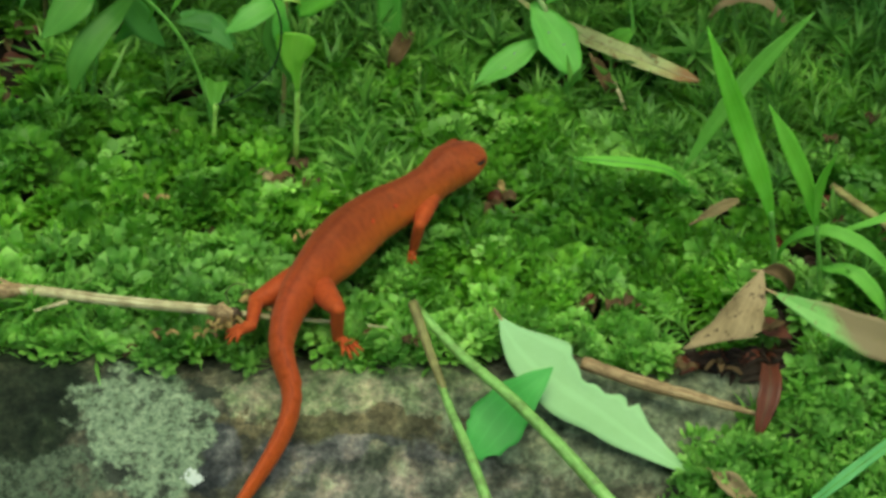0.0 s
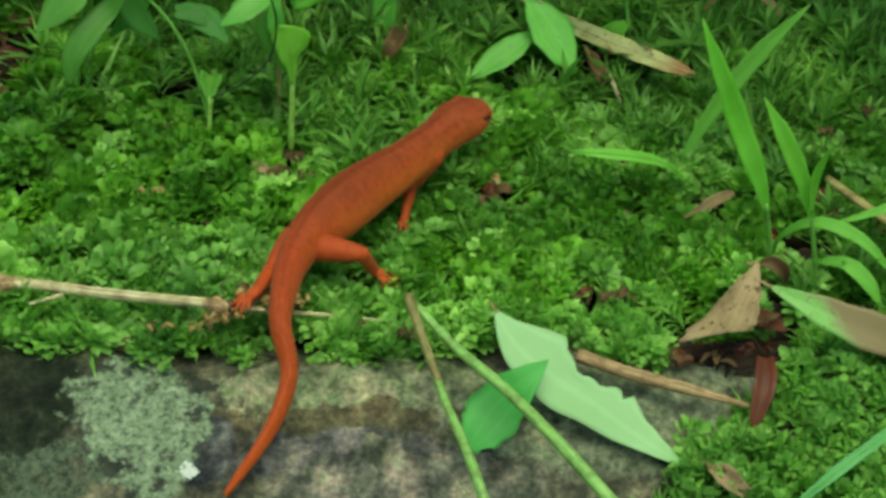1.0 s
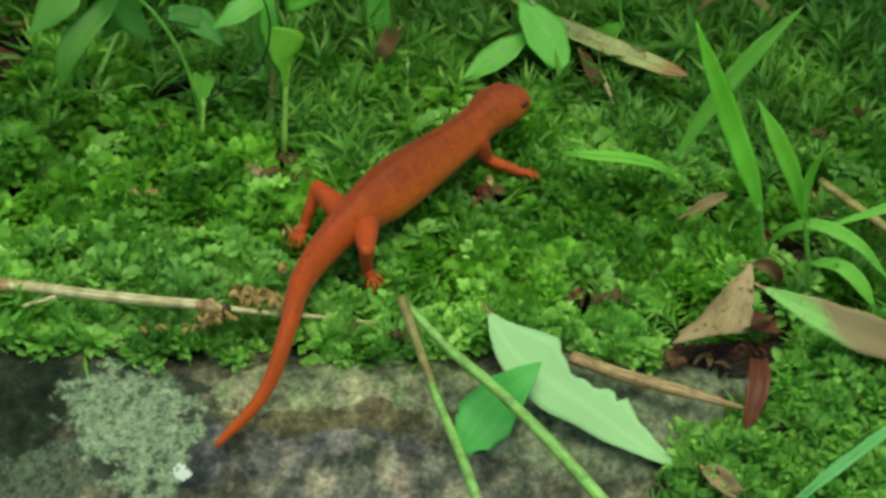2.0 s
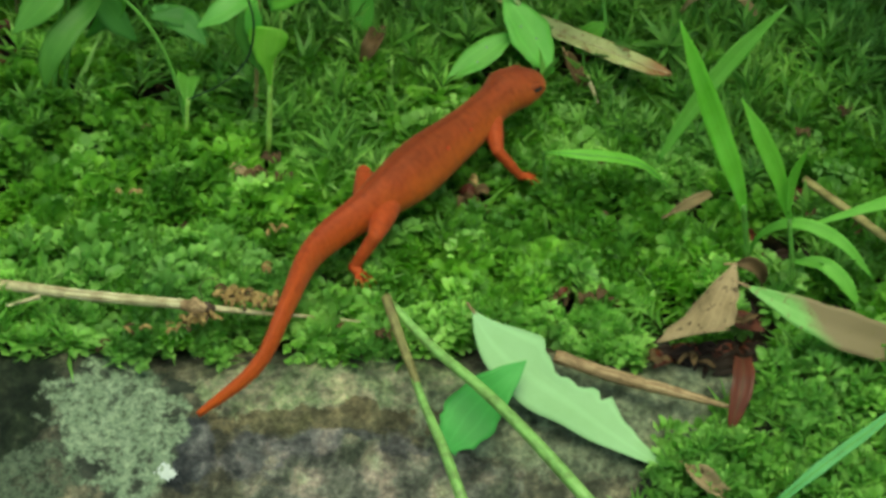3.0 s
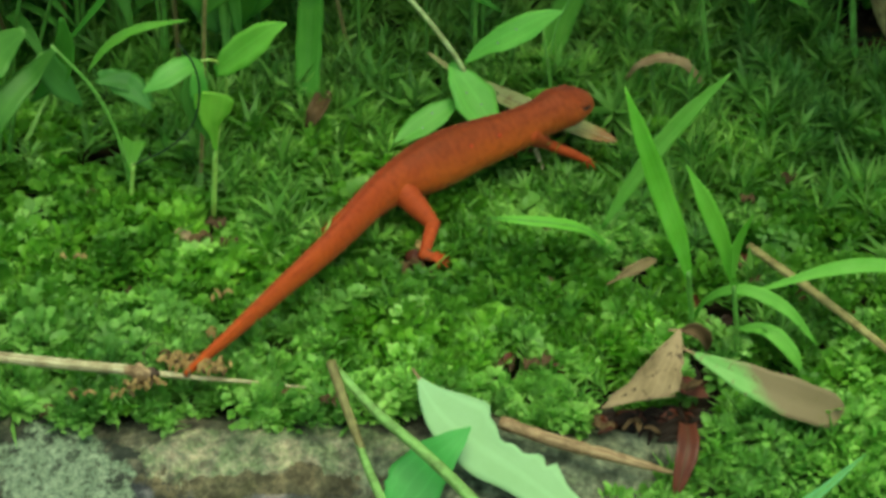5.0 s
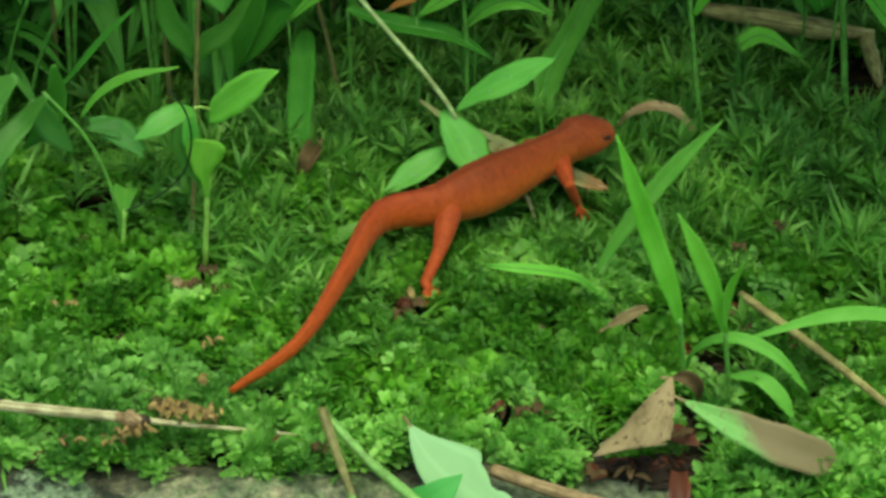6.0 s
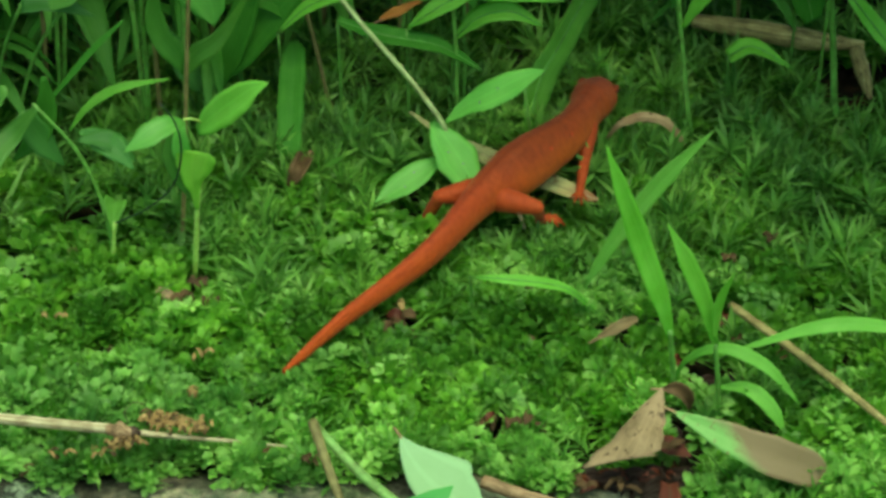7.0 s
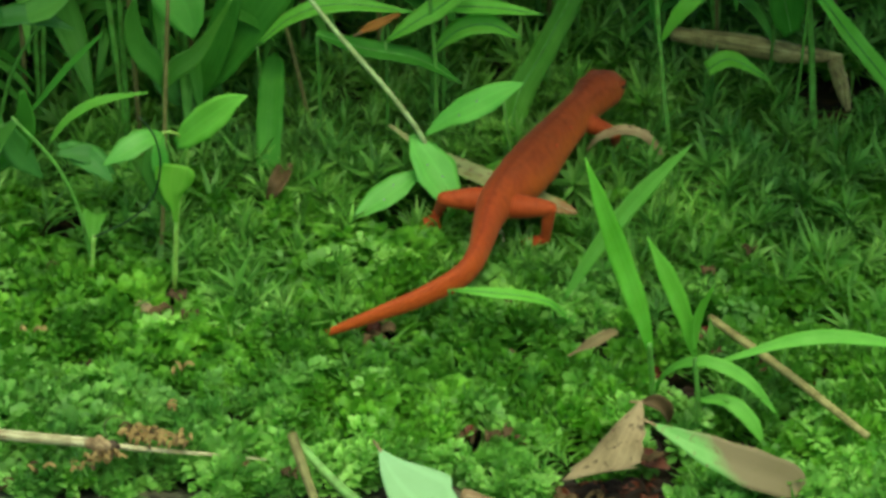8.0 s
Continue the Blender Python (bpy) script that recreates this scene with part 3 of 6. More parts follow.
build_ground()
build_stone()


# ---- moss ----
def leaf_shape(length, width, droop, cup):
    """The points and faces of one moss leaf that grows along +x."""
    pts = [(0, 0, 0)]
    for u, w in ((0.28, 0.66), (0.62, 1.0), (0.90, 0.68)):
        z = -droop * u * u * length
        pts += [(u * length, w * width / 2, z + cup * w * width), (u * length, 0, z), (u * length, -w * width / 2, z + cup * w * width)]
    pts.append((length, 0, -droop * length))
    return np.array(pts), [(0, 2, 1), (0, 3, 2), (1, 2, 5, 4), (2, 3, 6, 5), (4, 5, 8, 7), (5, 6, 9, 8), (7, 8, 10), (8, 9, 10)]


def needle_shape(length, width, droop, cup):
    """A narrow moss leaf along +x."""
    z = -droop * 0.2 * length
    return np.array([(0, 0, 0), (0.42 * length, width / 2, z + cup * width), (0.42 * length, 0, z), (0.42 * length, -width / 2, z + cup * width), (length, 0, -droop * length)]), [(0, 2, 1), (0, 3, 2), (1, 2, 4), (2, 3, 4)]


def shoot(kind, rng):
    """One moss shoot, millimetres, its top near z = 0: points, faces of the leaves."""
    P, T = [], []

    def put(pts, tri, turn, lift, z, r0=0.0):
        cl, sl = math.cos(lift), math.sin(lift)
        a = pts.copy()
        x, zz = a[:, 0] * cl - a[:, 2] * sl + r0, a[:, 0] * sl + a[:, 2] * cl
        a = np.stack([x, a[:, 1], zz], 1)
        ct, st = math.cos(turn), math.sin(turn)
        a = np.stack([a[:, 0] * ct - a[:, 1] * st, a[:, 0] * st + a[:, 1] * ct, a[:, 2] + z], 1)
        a[1:] += np.array([(rng.gauss(0, 0.05), rng.gauss(0, 0.05), rng.gauss(0, 0.07)) for _ in a[1:]]) * (0.8 if kind == "star" else 1.8)
        base = sum(len(q) for q in P)
        P.append(a)
        T.extend([tuple(base + k for k in f) for f in tri])

    if kind == "round":
        # whorls of ovate leaves, the crown cupped, the lower ones spread
        turn = rng.uniform(0, 6.28)
        for whorl, (count, long, lift, z) in enumerate(((4, 1.5, 1.05, 0.1), (6, 2.2, 0.62, -0.35), (7, 2.5, 0.22, -1.1), (6, 2.3, -0.1, -2.2))):
            for k in range(count):
                size = long * rng.uniform(0.85, 1.15)
                pts, tri = leaf_shape(size, size * rng.uniform(0.5, 0.68), rng.uniform(0.0, 0.3), rng.uniform(0.03, 0.15))
                put(pts, tri, turn + 6.283 * k / count + rng.uniform(-0.25, 0.25), lift + rng.uniform(-0.2, 0.2), z + rng.uniform(-0.15, 0.15), 0.12)
            turn += 0.5
    elif kind == "dome":
        # a low cushion of many small round leaves, the top ones closed, the outer ones spread
        turn = rng.uniform(0, 6.28)
        for k in range(27):
            turn += 2.4 + rng.uniform(-0.2, 0.2)
            fall = math.sqrt((k + 0.5) / 27)
            size = rng.uniform(1.35, 2.0) * (0.8 + 0.35 * fall)
            pts, tri = leaf_shape(size, size * rng.uniform(0.5, 0.72), rng.uniform(0.0, 0.3), rng.uniform(0.08, 0.25))
            put(pts, tri, turn, 1.3 - 0.95 * fall + rng.uniform(-0.4, 0.4), -2.4 * fall * fall + rng.uniform(-0.3, 0.3), 1.0 * fall)
    elif kind == "grass":
        # a few thin arching blades
        for k in range(5):
            size = rng.uniform(6.0, 11.0)
            pts, tri = needle_shape(size, rng.uniform(0.7, 1.1), rng.uniform(0.25, 0.8), rng.uniform(0.1, 0.3))
            put(pts, tri, rng.uniform(0, 6.28), rng.uniform(0.75, 1.35), -2.5, 0.2)
    elif kind == "spray":
        # a creeping arched shoot with small leaves in two rows
        for k in range(26):
            s = 1 if k % 2 else -1
            size = rng.uniform(1.4, 2.3) * (1 - 0.4 * k / 25)
            pts, tri = leaf_shape(size, size * rng.uniform(0.7, 0.85), rng.uniform(0.05, 0.3), rng.uniform(0.02, 0.12))
            base = len(P)
            put(pts, tri, s * 1.0 + rng.uniform(-0.6, 0.6), rng.uniform(-0.1, 0.9), 0.0)
            P[base] = P[base] + np.array([k * 0.36 - 4.0, s * 0.1 + 0.9 * math.sin(2.2 * k / 25), 1.3 * math.sin(math.pi * k / 25) - 0.4])
    else:
        turn = rng.uniform(0, 6.28)
        for k in range(24):
            turn += 2.4
            low = k / 23
            size = rng.uniform(0.8, 1.2) * (3.9 + 2.5 * low)
            pts, tri = needle_shape(size, rng.uniform(0.5, 1.05), rng.uniform(0.05, 0.6), rng.uniform(0.1, 0.3))
            put(pts, tri, turn + rng.uniform(-0.3, 0.3), 1.35 - 1.05 * low + rng.uniform(-0.2, 0.2), -4.8 * low - 1.2, 0.1)
    return np.vstack(P), T


def carpet(name, kind, mat, spots, seed, label, size=(0.8, 1.2), tilt=0.3):
    """Many shoots joined into one mesh; spots are (x, y, z of the top) and, where it differs, a size."""
    rng = random.Random(seed)
    kinds = [shoot(kind, rng) for _ in range(9)]
    V, Fc, base = [], [], 0
    for x, y, z, *own in spots:
        pts, tri = kinds[rng.randrange(9)]
        m = Euler((rng.gauss(0, tilt), rng.gauss(0, tilt), rng.uniform(0, 6.28))).to_matrix()
        s = rng.uniform(*size) * (own[0] if own else 1.0)
        V.append(pts @ np.array(m).T * s + (x, y, z))
        Fc.extend([tuple(base + k for k in f) for f in tri])
        base += len(pts)
    tagged(link(name, np.vstack(V) * MM, Fc, mat), label, "moss", kind="stuff")


def star_share(x, y):
    """How much star moss grows at a place, 0 to 1: it fills the back and the middle."""
    v = (y - 11) / 45 + 0.9 * noise.noise((x / 24 + 9, y / 24, 1.0)) + 0.25 * max(0, (x - 5) / 60) - 0.012 * max(0, -x - 15)
    return max(0.0, min(1.0, v))


def over_stone(x, y):
    return y < stone_edge(x) + 1.2 * noise.noise((x / 3, y / 3, 2.0))


def tufts_on_stone(x, y):
    """The moss that creeps over the stone's end."""
    line = 35.3 + (1.36 if y > -36 else 0.6) * (y + 36)
    return x > line + 3.5 * noise.noise((x / 7, y / 7, 6.0)) and y < -22


def canopy(x, y):
    z = lumps(x, y)
    e = stone_edge(x)
    if y < e + 6:
        z -= 0.05 * (e + 6 - y) ** 1.5 if y > e else 0.75 + (e - y) * 0.45 - 1.5
    return z


def scatter(step, seed, x0=-88, x1=122, y0=-62, y1=128):
    rng = random.Random(seed)
    for iy in range(int((y1 - y0) / step)):
        for ix in range(int((x1 - x0) / step)):
            yield x0 + (ix + rng.random()) * step, y0 + (iy + rng.random()) * step, rng.random()


# where something lies on the moss and presses it down: x, y, radius
PRESSED = [(8, 40, 5), (14, 43, 5), (19, 43, 5), (24, 45, 5), (30, 41, 5), (36, 38, 5), (28, 46, 4), (34, 43, 4), (38, 41, 3.5), (37, -15, 5), (56, -15, 6), (14, 55, 4)]
# bare hollows with leaf litter: x, y, radius
BARE = [(42, 5, 3), (50, 2, 3), (8, 12, 3), (-58, 5, 4), (21, -13, 3), (85, 80, 9), (70, 95, 6), (-32, 22, 3), (24, 52, 3), (-12, 78, 4), (60, 55, 4), (-22, 14, 2.5), (-68, 50, 4), (-64, 38, 3), (-52, 30, 2), (48, 11, 3.5), (54, 10, 3), (22, -10, 2.5), (76, 33, 3), (-41, 15, 2.5), (-18, 7, 2), (-11, -9, 2.5), (46.5, -11.5, 3.6), (48, -16, 3.6), (46, -20, 3.4), (35, -21.5, 2.6), (39, -21.5, 3.2), (43, -21.5, 3.4), (35, -23.5, 2.4), (39, -24, 2.4), (43.5, -24, 2.4), (47, -23, 2.4), (47.5, -19.5, 3), (-41, -16, 2.4), (-35, -16, 2.2), (-29, -12.5, 1.6), (22, -10, 2), (26, -9.5, 2.5), (58, 14, 3.5), (64, 6, 3.5), (60, 24, 3), (68, 16, 3.5), (56, 0, 2.5), (72, 2, 3), (66, -6, 2.5), (33, -24.5, 2.6), (37, -23.5, 3.4), (41, -24, 3.6), (45, -22.5, 3.2), (38, -28, 3), (42, -28, 3), (34, -28.5, 3), (8, 9.5, 2.6), (-26.5, 15, 2), (-55, 24, 2), (-66, 55, 5), (27.5, 5.0, 1.5), (-8, 48, 2.5), (51.5, 2.5, 3.4), (47.5, 3.5, 2.6), (54.5, -1, 3.0)]


def bare(x, y):
    return any((x - cx) ** 2 + (y - cy) ** 2 < (1.25 * cr * (0.8 + 0.5 * noise.noise((x / 3, y / 3, 40.0)))) ** 2 for cx, cy, cr in BARE)


def pressed(x, y):
    return any((x - cx) ** 2 + (y - cy) ** 2 < cr * cr for cx, cy, cr in PRESSED)


def leaf_size(x, y):
    """Moss leaves are small in front of and beside the stone, large and round towards the back and the far side."""
    return max(0.72, min(1.05, 0.77 + 0.010 * (y + 6) + 0.006 * max(0, -x - 12)))


def brightness(x, y):
    """Where the young, pale shoots grow: in cushions, most of them near the stone; fewer at the back left, which puts
    its shade into the colour.
    """
    v = noise.noise((x / 15, y / 15, 21.0)) + 0.6 * noise.noise((x / 6, y / 6, 23.0))
    v += 0.3 * max(0.0, min(1.0, -x / 15)) if y < -11 else 0.0
    v -= 0.22 * max(0.0, min(1.0, x / 12)) if -16 < y < 3 else 0.0
    v += 0.3 * math.exp(-((x - 30) / 14) ** 2 - ((y - 14) / 14) ** 2) + (0.15 if y < 0 and x < -15 else 0.0)
    return v + (0.5 if y < -11 else 0.2 if y < 0 else 0.05) - 0.010 * max(0, y) - 0.02 * max(0, min(x - 40, 20)) - (0.010 * max(0, -x - 20) if y > 5 else 0)


round_spots, star_spots, light_spots, dome_spots, green_dome_spots, spray_spots, fine_spots = [], [], [], [], [], [], []
for x, y, r in scatter(2.3, 5):
    edge = over_stone(x, y)
    if (edge and not tufts_on_stone(x, y)) or bare(x, y):
        continue
    hollow = noise.noise((x / 9, y / 9, 12.0))
    if hollow > (0.08 if x < -30 and y > 28 else 0.30 if y < 46 else 0.16) and not edge:
        continue
    if pressed(x, y):
        round_spots.append((x, y, canopy(x, y) - 3.5, 0.8))
        continue
    z = canopy(x, y)
    s = star_share(x, y)
    if edge:
        light_spots.append((x, y, z, 0.7))
    elif r < s:
        if r * 7 % 1 < 0.44:
            star_spots.append((x, y, z + 1.5 + 2.5 * (r * 31 % 1)))
        else:
            round_spots.append((x, y, z - 0.8, 0.9))
    else:
        (light_spots if brightness(x, y) > 0.34 else round_spots).append((x, y, z, leaf_size(x, y)))
for x, y, r in scatter(3.0, 17, x0=30, y0=-62, y1=-20):
    if tufts_on_stone(x, y) and not bare(x, y):
        dome_spots.append((x, y, canopy(x, y) + 1.2 + 2.0 * r))
for x, y, r in scatter(3.0, 23, y1=46):
    if over_stone(x, y) or bare(x, y) or pressed(x, y) or noise.noise((x / 9, y / 9, 12.0)) > 0.30:
        continue
    if r < 0.62 - 0.012 * max(0, y + 2) + 0.10 * lumps(x, y):
        z = canopy(x, y) + 0.3 + 1.6 * (r * 13 % 1)
        (dome_spots if brightness(x, y) > 0.22 else green_dome_spots).append((x, y, z, 0.98 + 0.25 * (r * 29 % 1) + 0.008 * max(0, -x - 12)))
# bright fine shoots thin out to the back left, painting in its shade
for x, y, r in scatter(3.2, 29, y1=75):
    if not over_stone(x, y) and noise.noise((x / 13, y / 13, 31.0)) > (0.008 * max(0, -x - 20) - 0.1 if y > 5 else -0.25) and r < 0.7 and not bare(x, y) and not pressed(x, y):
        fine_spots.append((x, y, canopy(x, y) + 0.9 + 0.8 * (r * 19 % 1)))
for x, y, r in scatter(3.1, 37, x0=28, y0=-62, y1=-20):
    if tufts_on_stone(x, y) and not bare(x, y) and r < 0.7:
        fine_spots.append((x, y, canopy(x, y) + 2.4 + 1.4 * (r * 19 % 1)))
for x, y, r in scatter(6.5, 11, y1=40):
    if not over_stone(x, y) and r < 0.28 and not bare(x, y) and not pressed(x, y):
        spray_spots.append((x, y, canopy(x, y) + 0.9))
carpet("moss_carpet", "round", M_MOSS, round_spots, 1, "dense green carpet of round-leaved moss on the ground", size=(0.8, 1.3), tilt=0.38)
carpet("young_moss_carpet", "round", M_MOSS_LIGHT, light_spots, 2, "bright yellow-green young moss shoots by the stone", size=(0.85, 1.3), tilt=0.38)
carpet("moss_cushions", "dome", M_MOSS, green_dome_spots, 12, "low green cushions of small round moss leaves", tilt=0.5)
carpet("pale_moss_cushions", "dome", M_MOSS_LIGHT, dome_spots, 7, "low pale green cushions of small round moss leaves", tilt=0.5)
outer = [(x, y, -3.0 + 1.5 * noise.noise((x / 30, y / 30, 2))) for x, y, r in scatter(17.0, 19, -420, 440, -380, 460) if not (-88 < x < 122 and -66 < y < 128) and not (y < -8 and abs(x) < 160 and y > -90) and not (abs(x) < 60 and -400 < y < -240)]
carpet("outer_moss", "round", M_MOSS, [(x, y, z - (min(40, (-25 - y) * 0.9) if y < -25 else 0)) for x, y, z in outer], 6, "mossy forest floor round the stone", size=(3.8, 5.6))
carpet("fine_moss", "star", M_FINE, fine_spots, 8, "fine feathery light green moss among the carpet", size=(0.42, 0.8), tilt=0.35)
carpet("star_moss_carpet", "star", M_STAR, star_spots, 3, "narrow-leaved star-shaped moss covering the ground", size=(0.6, 1.25), tilt=0.36)
tall_star = [(x, y, canopy(x, y) + 3.0 + 2.5 * (r * 17 % 1)) for x, y, r in scatter(6.0, 41, y0=8, y1=100) if r < 0.5 and star_share(x, y) > 0.35 and not bare(x, y) and not pressed(x, y)]
carpet("tall_star_moss", "star", M_FINE, tall_star, 9, "taller pale green star moss shoots", size=(0.9, 1.4), tilt=0.3)
thin_grass = [(x, y, canopy(x, y) + 0.5) for x, y, r in scatter(7.0, 53, y0=2, y1=112) if r < 0.12 + 0.22 * star_share(x, y) + 0.10 * max(0.0, min(1.0, (x - 20) / 40)) and not bare(x, y) and not pressed(x, y)]
carpet("thin_grass", "grass", M_FINE, thin_grass, 14, "thin short grass blades scattered through the moss", size=(0.7, 1.3), tilt=0.2)
carpet("creeping_moss_sprays", "spray", M_MOSS_LIGHT, spray_spots, 4, "light green creeping moss sprays over the carpet", tilt=0.15)


# ---- grasses and seedlings ----
def grass_plants():
    g = thing("grass_plant", "fresh green grass shoot with one long upright blade", "grass", "grass shoots")
    tube("stem", [(47.0, -5.8, -1.5, 0.81), (46.4, -5.8, 4.6, 0.80), (45.5, -5.8, 11.0, 0.87)], M_STALK, g)
    blade("blade", [(45.9, -5.8, 8.6, 0.63), (44.3, -5.8, 14.9, 2.51), (40.8, -5.8, 24.5, 3.55), (37.3, -7.8, 35.2, 2.57), (34.6, -8.8, 43.7, 0.15)], M_GRASS, g, facing=(0.25, -0.7, 0.65))
    blade("blade", [(34.0, 2.2, 12.4, 0.48), (37.2, 3.2, 18.4, 1.9), (41.2, 4.2, 24.8, 2.5), (45.6, 5.2, 30.5, 2.2), (50.8, 6.2, 36.1, 0.16)], M_GRASS_HAZY, g, facing=(-0.25, -0.7, 0.65), twist=20)
    g = thing("grass_plant", "fresh green grass shoot with two narrow blades", "grass", "grass shoots")
    tube("stem", [(53.0, -10.3, -2.0, 0.64), (52.1, -10.3, 6.0, 0.63), (51.3, -10.3, 12.0, 0.63)], M_STALK, g)
    blade("blade", [(51.5, -10.3, 11.5, 0.78), (49.2, -10.3, 19.2, 2.48), (46.4, -10.3, 25.8, 2.60), (43.4, -10.3, 32.2, 0.15)], M_GRASS, g, facing=(0.2, -0.7, 0.65))
    blade("blade", [(51.0, -11.3, 13.5, 0.47), (51.1, -11.3, 20.0, 1.54), (52.9, -11.3, 25.0, 0.15)], M_GRASS, g, facing=(0.3, -0.9, 0.3))
    g = thing("grass_plant", "low grass shoot with arching blades beside a brown leaf", "grass", "grass shoots")
    tube("stem", [(53.3, -6.3, -0.5, 0.56), (52.4, -6.3, 7.1, 0.48), (51.2, -6.3, 16.0, 0.31)], M_STALK, g)
    blade("blade", [(46.8, -3.7, 0.2, 0.32), (48.7, -5.7, 6.1, 0.95), (53.1, -7.7, 9.2, 1.8), (58.9, -9.7, 7.5, 1.9), (63.9, -10.7, 1.7, 0.24)], M_GRASS_ARCH, g)
    blade("blade", [(52.7, -8.0, 2.6, 0.48), (56.6, -10.2, 4.0, 2.1), (59.7, -12.4, 2.2, 2.2), (61.8, -13.9, -1.0, 0.24)], M_GRASS_ARCH, g)
    blade("blade", [(51.8, -6.3, 6.6, 0.24), (58.4, -6.3, 9.1, 0.9), (65.3, -6.3, 11.6, 1.9), (72.4, -6.3, 12.3, 2.2), (84.5, -6.3, 10.2, 0.48)], M_GRASS_ARCH, g)
    lone("grass_sprig", "blade", [(46.9, -48.6, -5.5, 0.9), (52.7, -46.1, -1.4, 1.6), (60.2, -42.1, 2.4, 1.3), (66.3, -38.0, 5.2, 0.23)], M_GRASS_BLUE, "grass blade rising over the stone's mossy end", "grass")
    lone("grass_sprig", "blade", [(18.3, 10.9, 8.0, 0.16), (23.2, 8.9, 9.0, 1.46), (28.9, 9.3, 8.0, 1.79), (33.1, 10.1, 6.0, 1.15), (37.2, 11.4, 1.0, 0.50)], M_LEAF_BRIGHT, "single light green grass blade lying over the moss", "grass")


def leafy_twig():
    g = thing("leafy_seedling", "seedling with a pale leaning stem and three pointed leaves", "seedling")
    tube("stem", [(20.3, 46.3, -0.6, 0.62), (17.9, 46.3, 5.3, 0.61), (15.2, 46.3, 11.6, 0.87), (10.3, 47.3, 18.6, 0.86), (2.5, 49.3, 27.7, 0.77), (-3.4, 51.3, 35.1, 0.68)], M_PALESTEM, g, knots=0.05)
    for rows, turn in (([(15.8, 46.3, 11.6, 0.52), (19.0, 45.3, 15.1, 2.94), (23.2, 44.3, 18.2, 4.65), (27.4, 44.3, 20.8, 3.26), (30.6, 44.3, 22.3, 0.17)], (0.1, -0.5, 0.85)), ([(13.7, 47.3, 11.0, 0.87), (15.4, 44.9, 9.5, 4.53), (17.4, 42.9, 7.0, 6.61), (19.4, 40.4, 4.5, 4.17), (21.1, 38.7, 2.5, 0.17)], (0.25, -0.75, 0.6)), ([(15.7, 44.8, 6.0, 0.44), (13.2, 43.1, 5.5, 2.96), (10.4, 41.2, 4.5, 4.35), (7.3, 38.8, 3.5, 3.12), (4.5, 36.5, 2.5, 0.17)], (-0.1, -0.55, 0.83))):
        lf = blade("leaf", rows, M_LEAF, g, facing=turn, fold=0.18, wave=0.06, n=22)
        c, up = spline(rows, 22), Vector(turn).normalized()
        for at, off in ((8, 0.5), (12, -0.6)):
            side = (Vector(c[at + 1, :3]) - Vector(c[at, :3])).normalized().cross(up)
            ball("dewdrop", Vector(c[at, :3]) + side * off + up * 0.22, (0.17, 0.17, 0.13), M_DEW, lf, "clear dewdrop", 6, 8)
    g = thing("grass_plant", "tall grass stem with a broad hanging blade", "grass", "grass shoots")
    tube("stem", [(30.2, 49.7, -1.4, 0.54), (29.5, 49.7, 5.8, 0.53), (28.0, 51.7, 14.9, 0.53)], M_STALK, g)
    blade("blade", [(29.8, 49.7, 4.6, 0.71), (27.9, 49.7, 2.7, 3.55), (26.2, 49.7, 0.7, 3.56), (25.6, 49.7, -1.2, 0.27)], M_LEAF_BRIGHT, g)
    lone("grass_sprig", "blade", [(42.9, 91.2, 13.0, 4.37), (35.2, 72.2, 10.0, 4.41), (31.9, 66.2, 7.5, 4.92), (30.2, 60.0, 5.0, 3.79), (29.3, 54.1, 2.0, 0.72)], M_GRASS_SOFT, "broad dull green grass blade hanging to the moss", "grass", facing=(0.2, -0.9, 0.35))


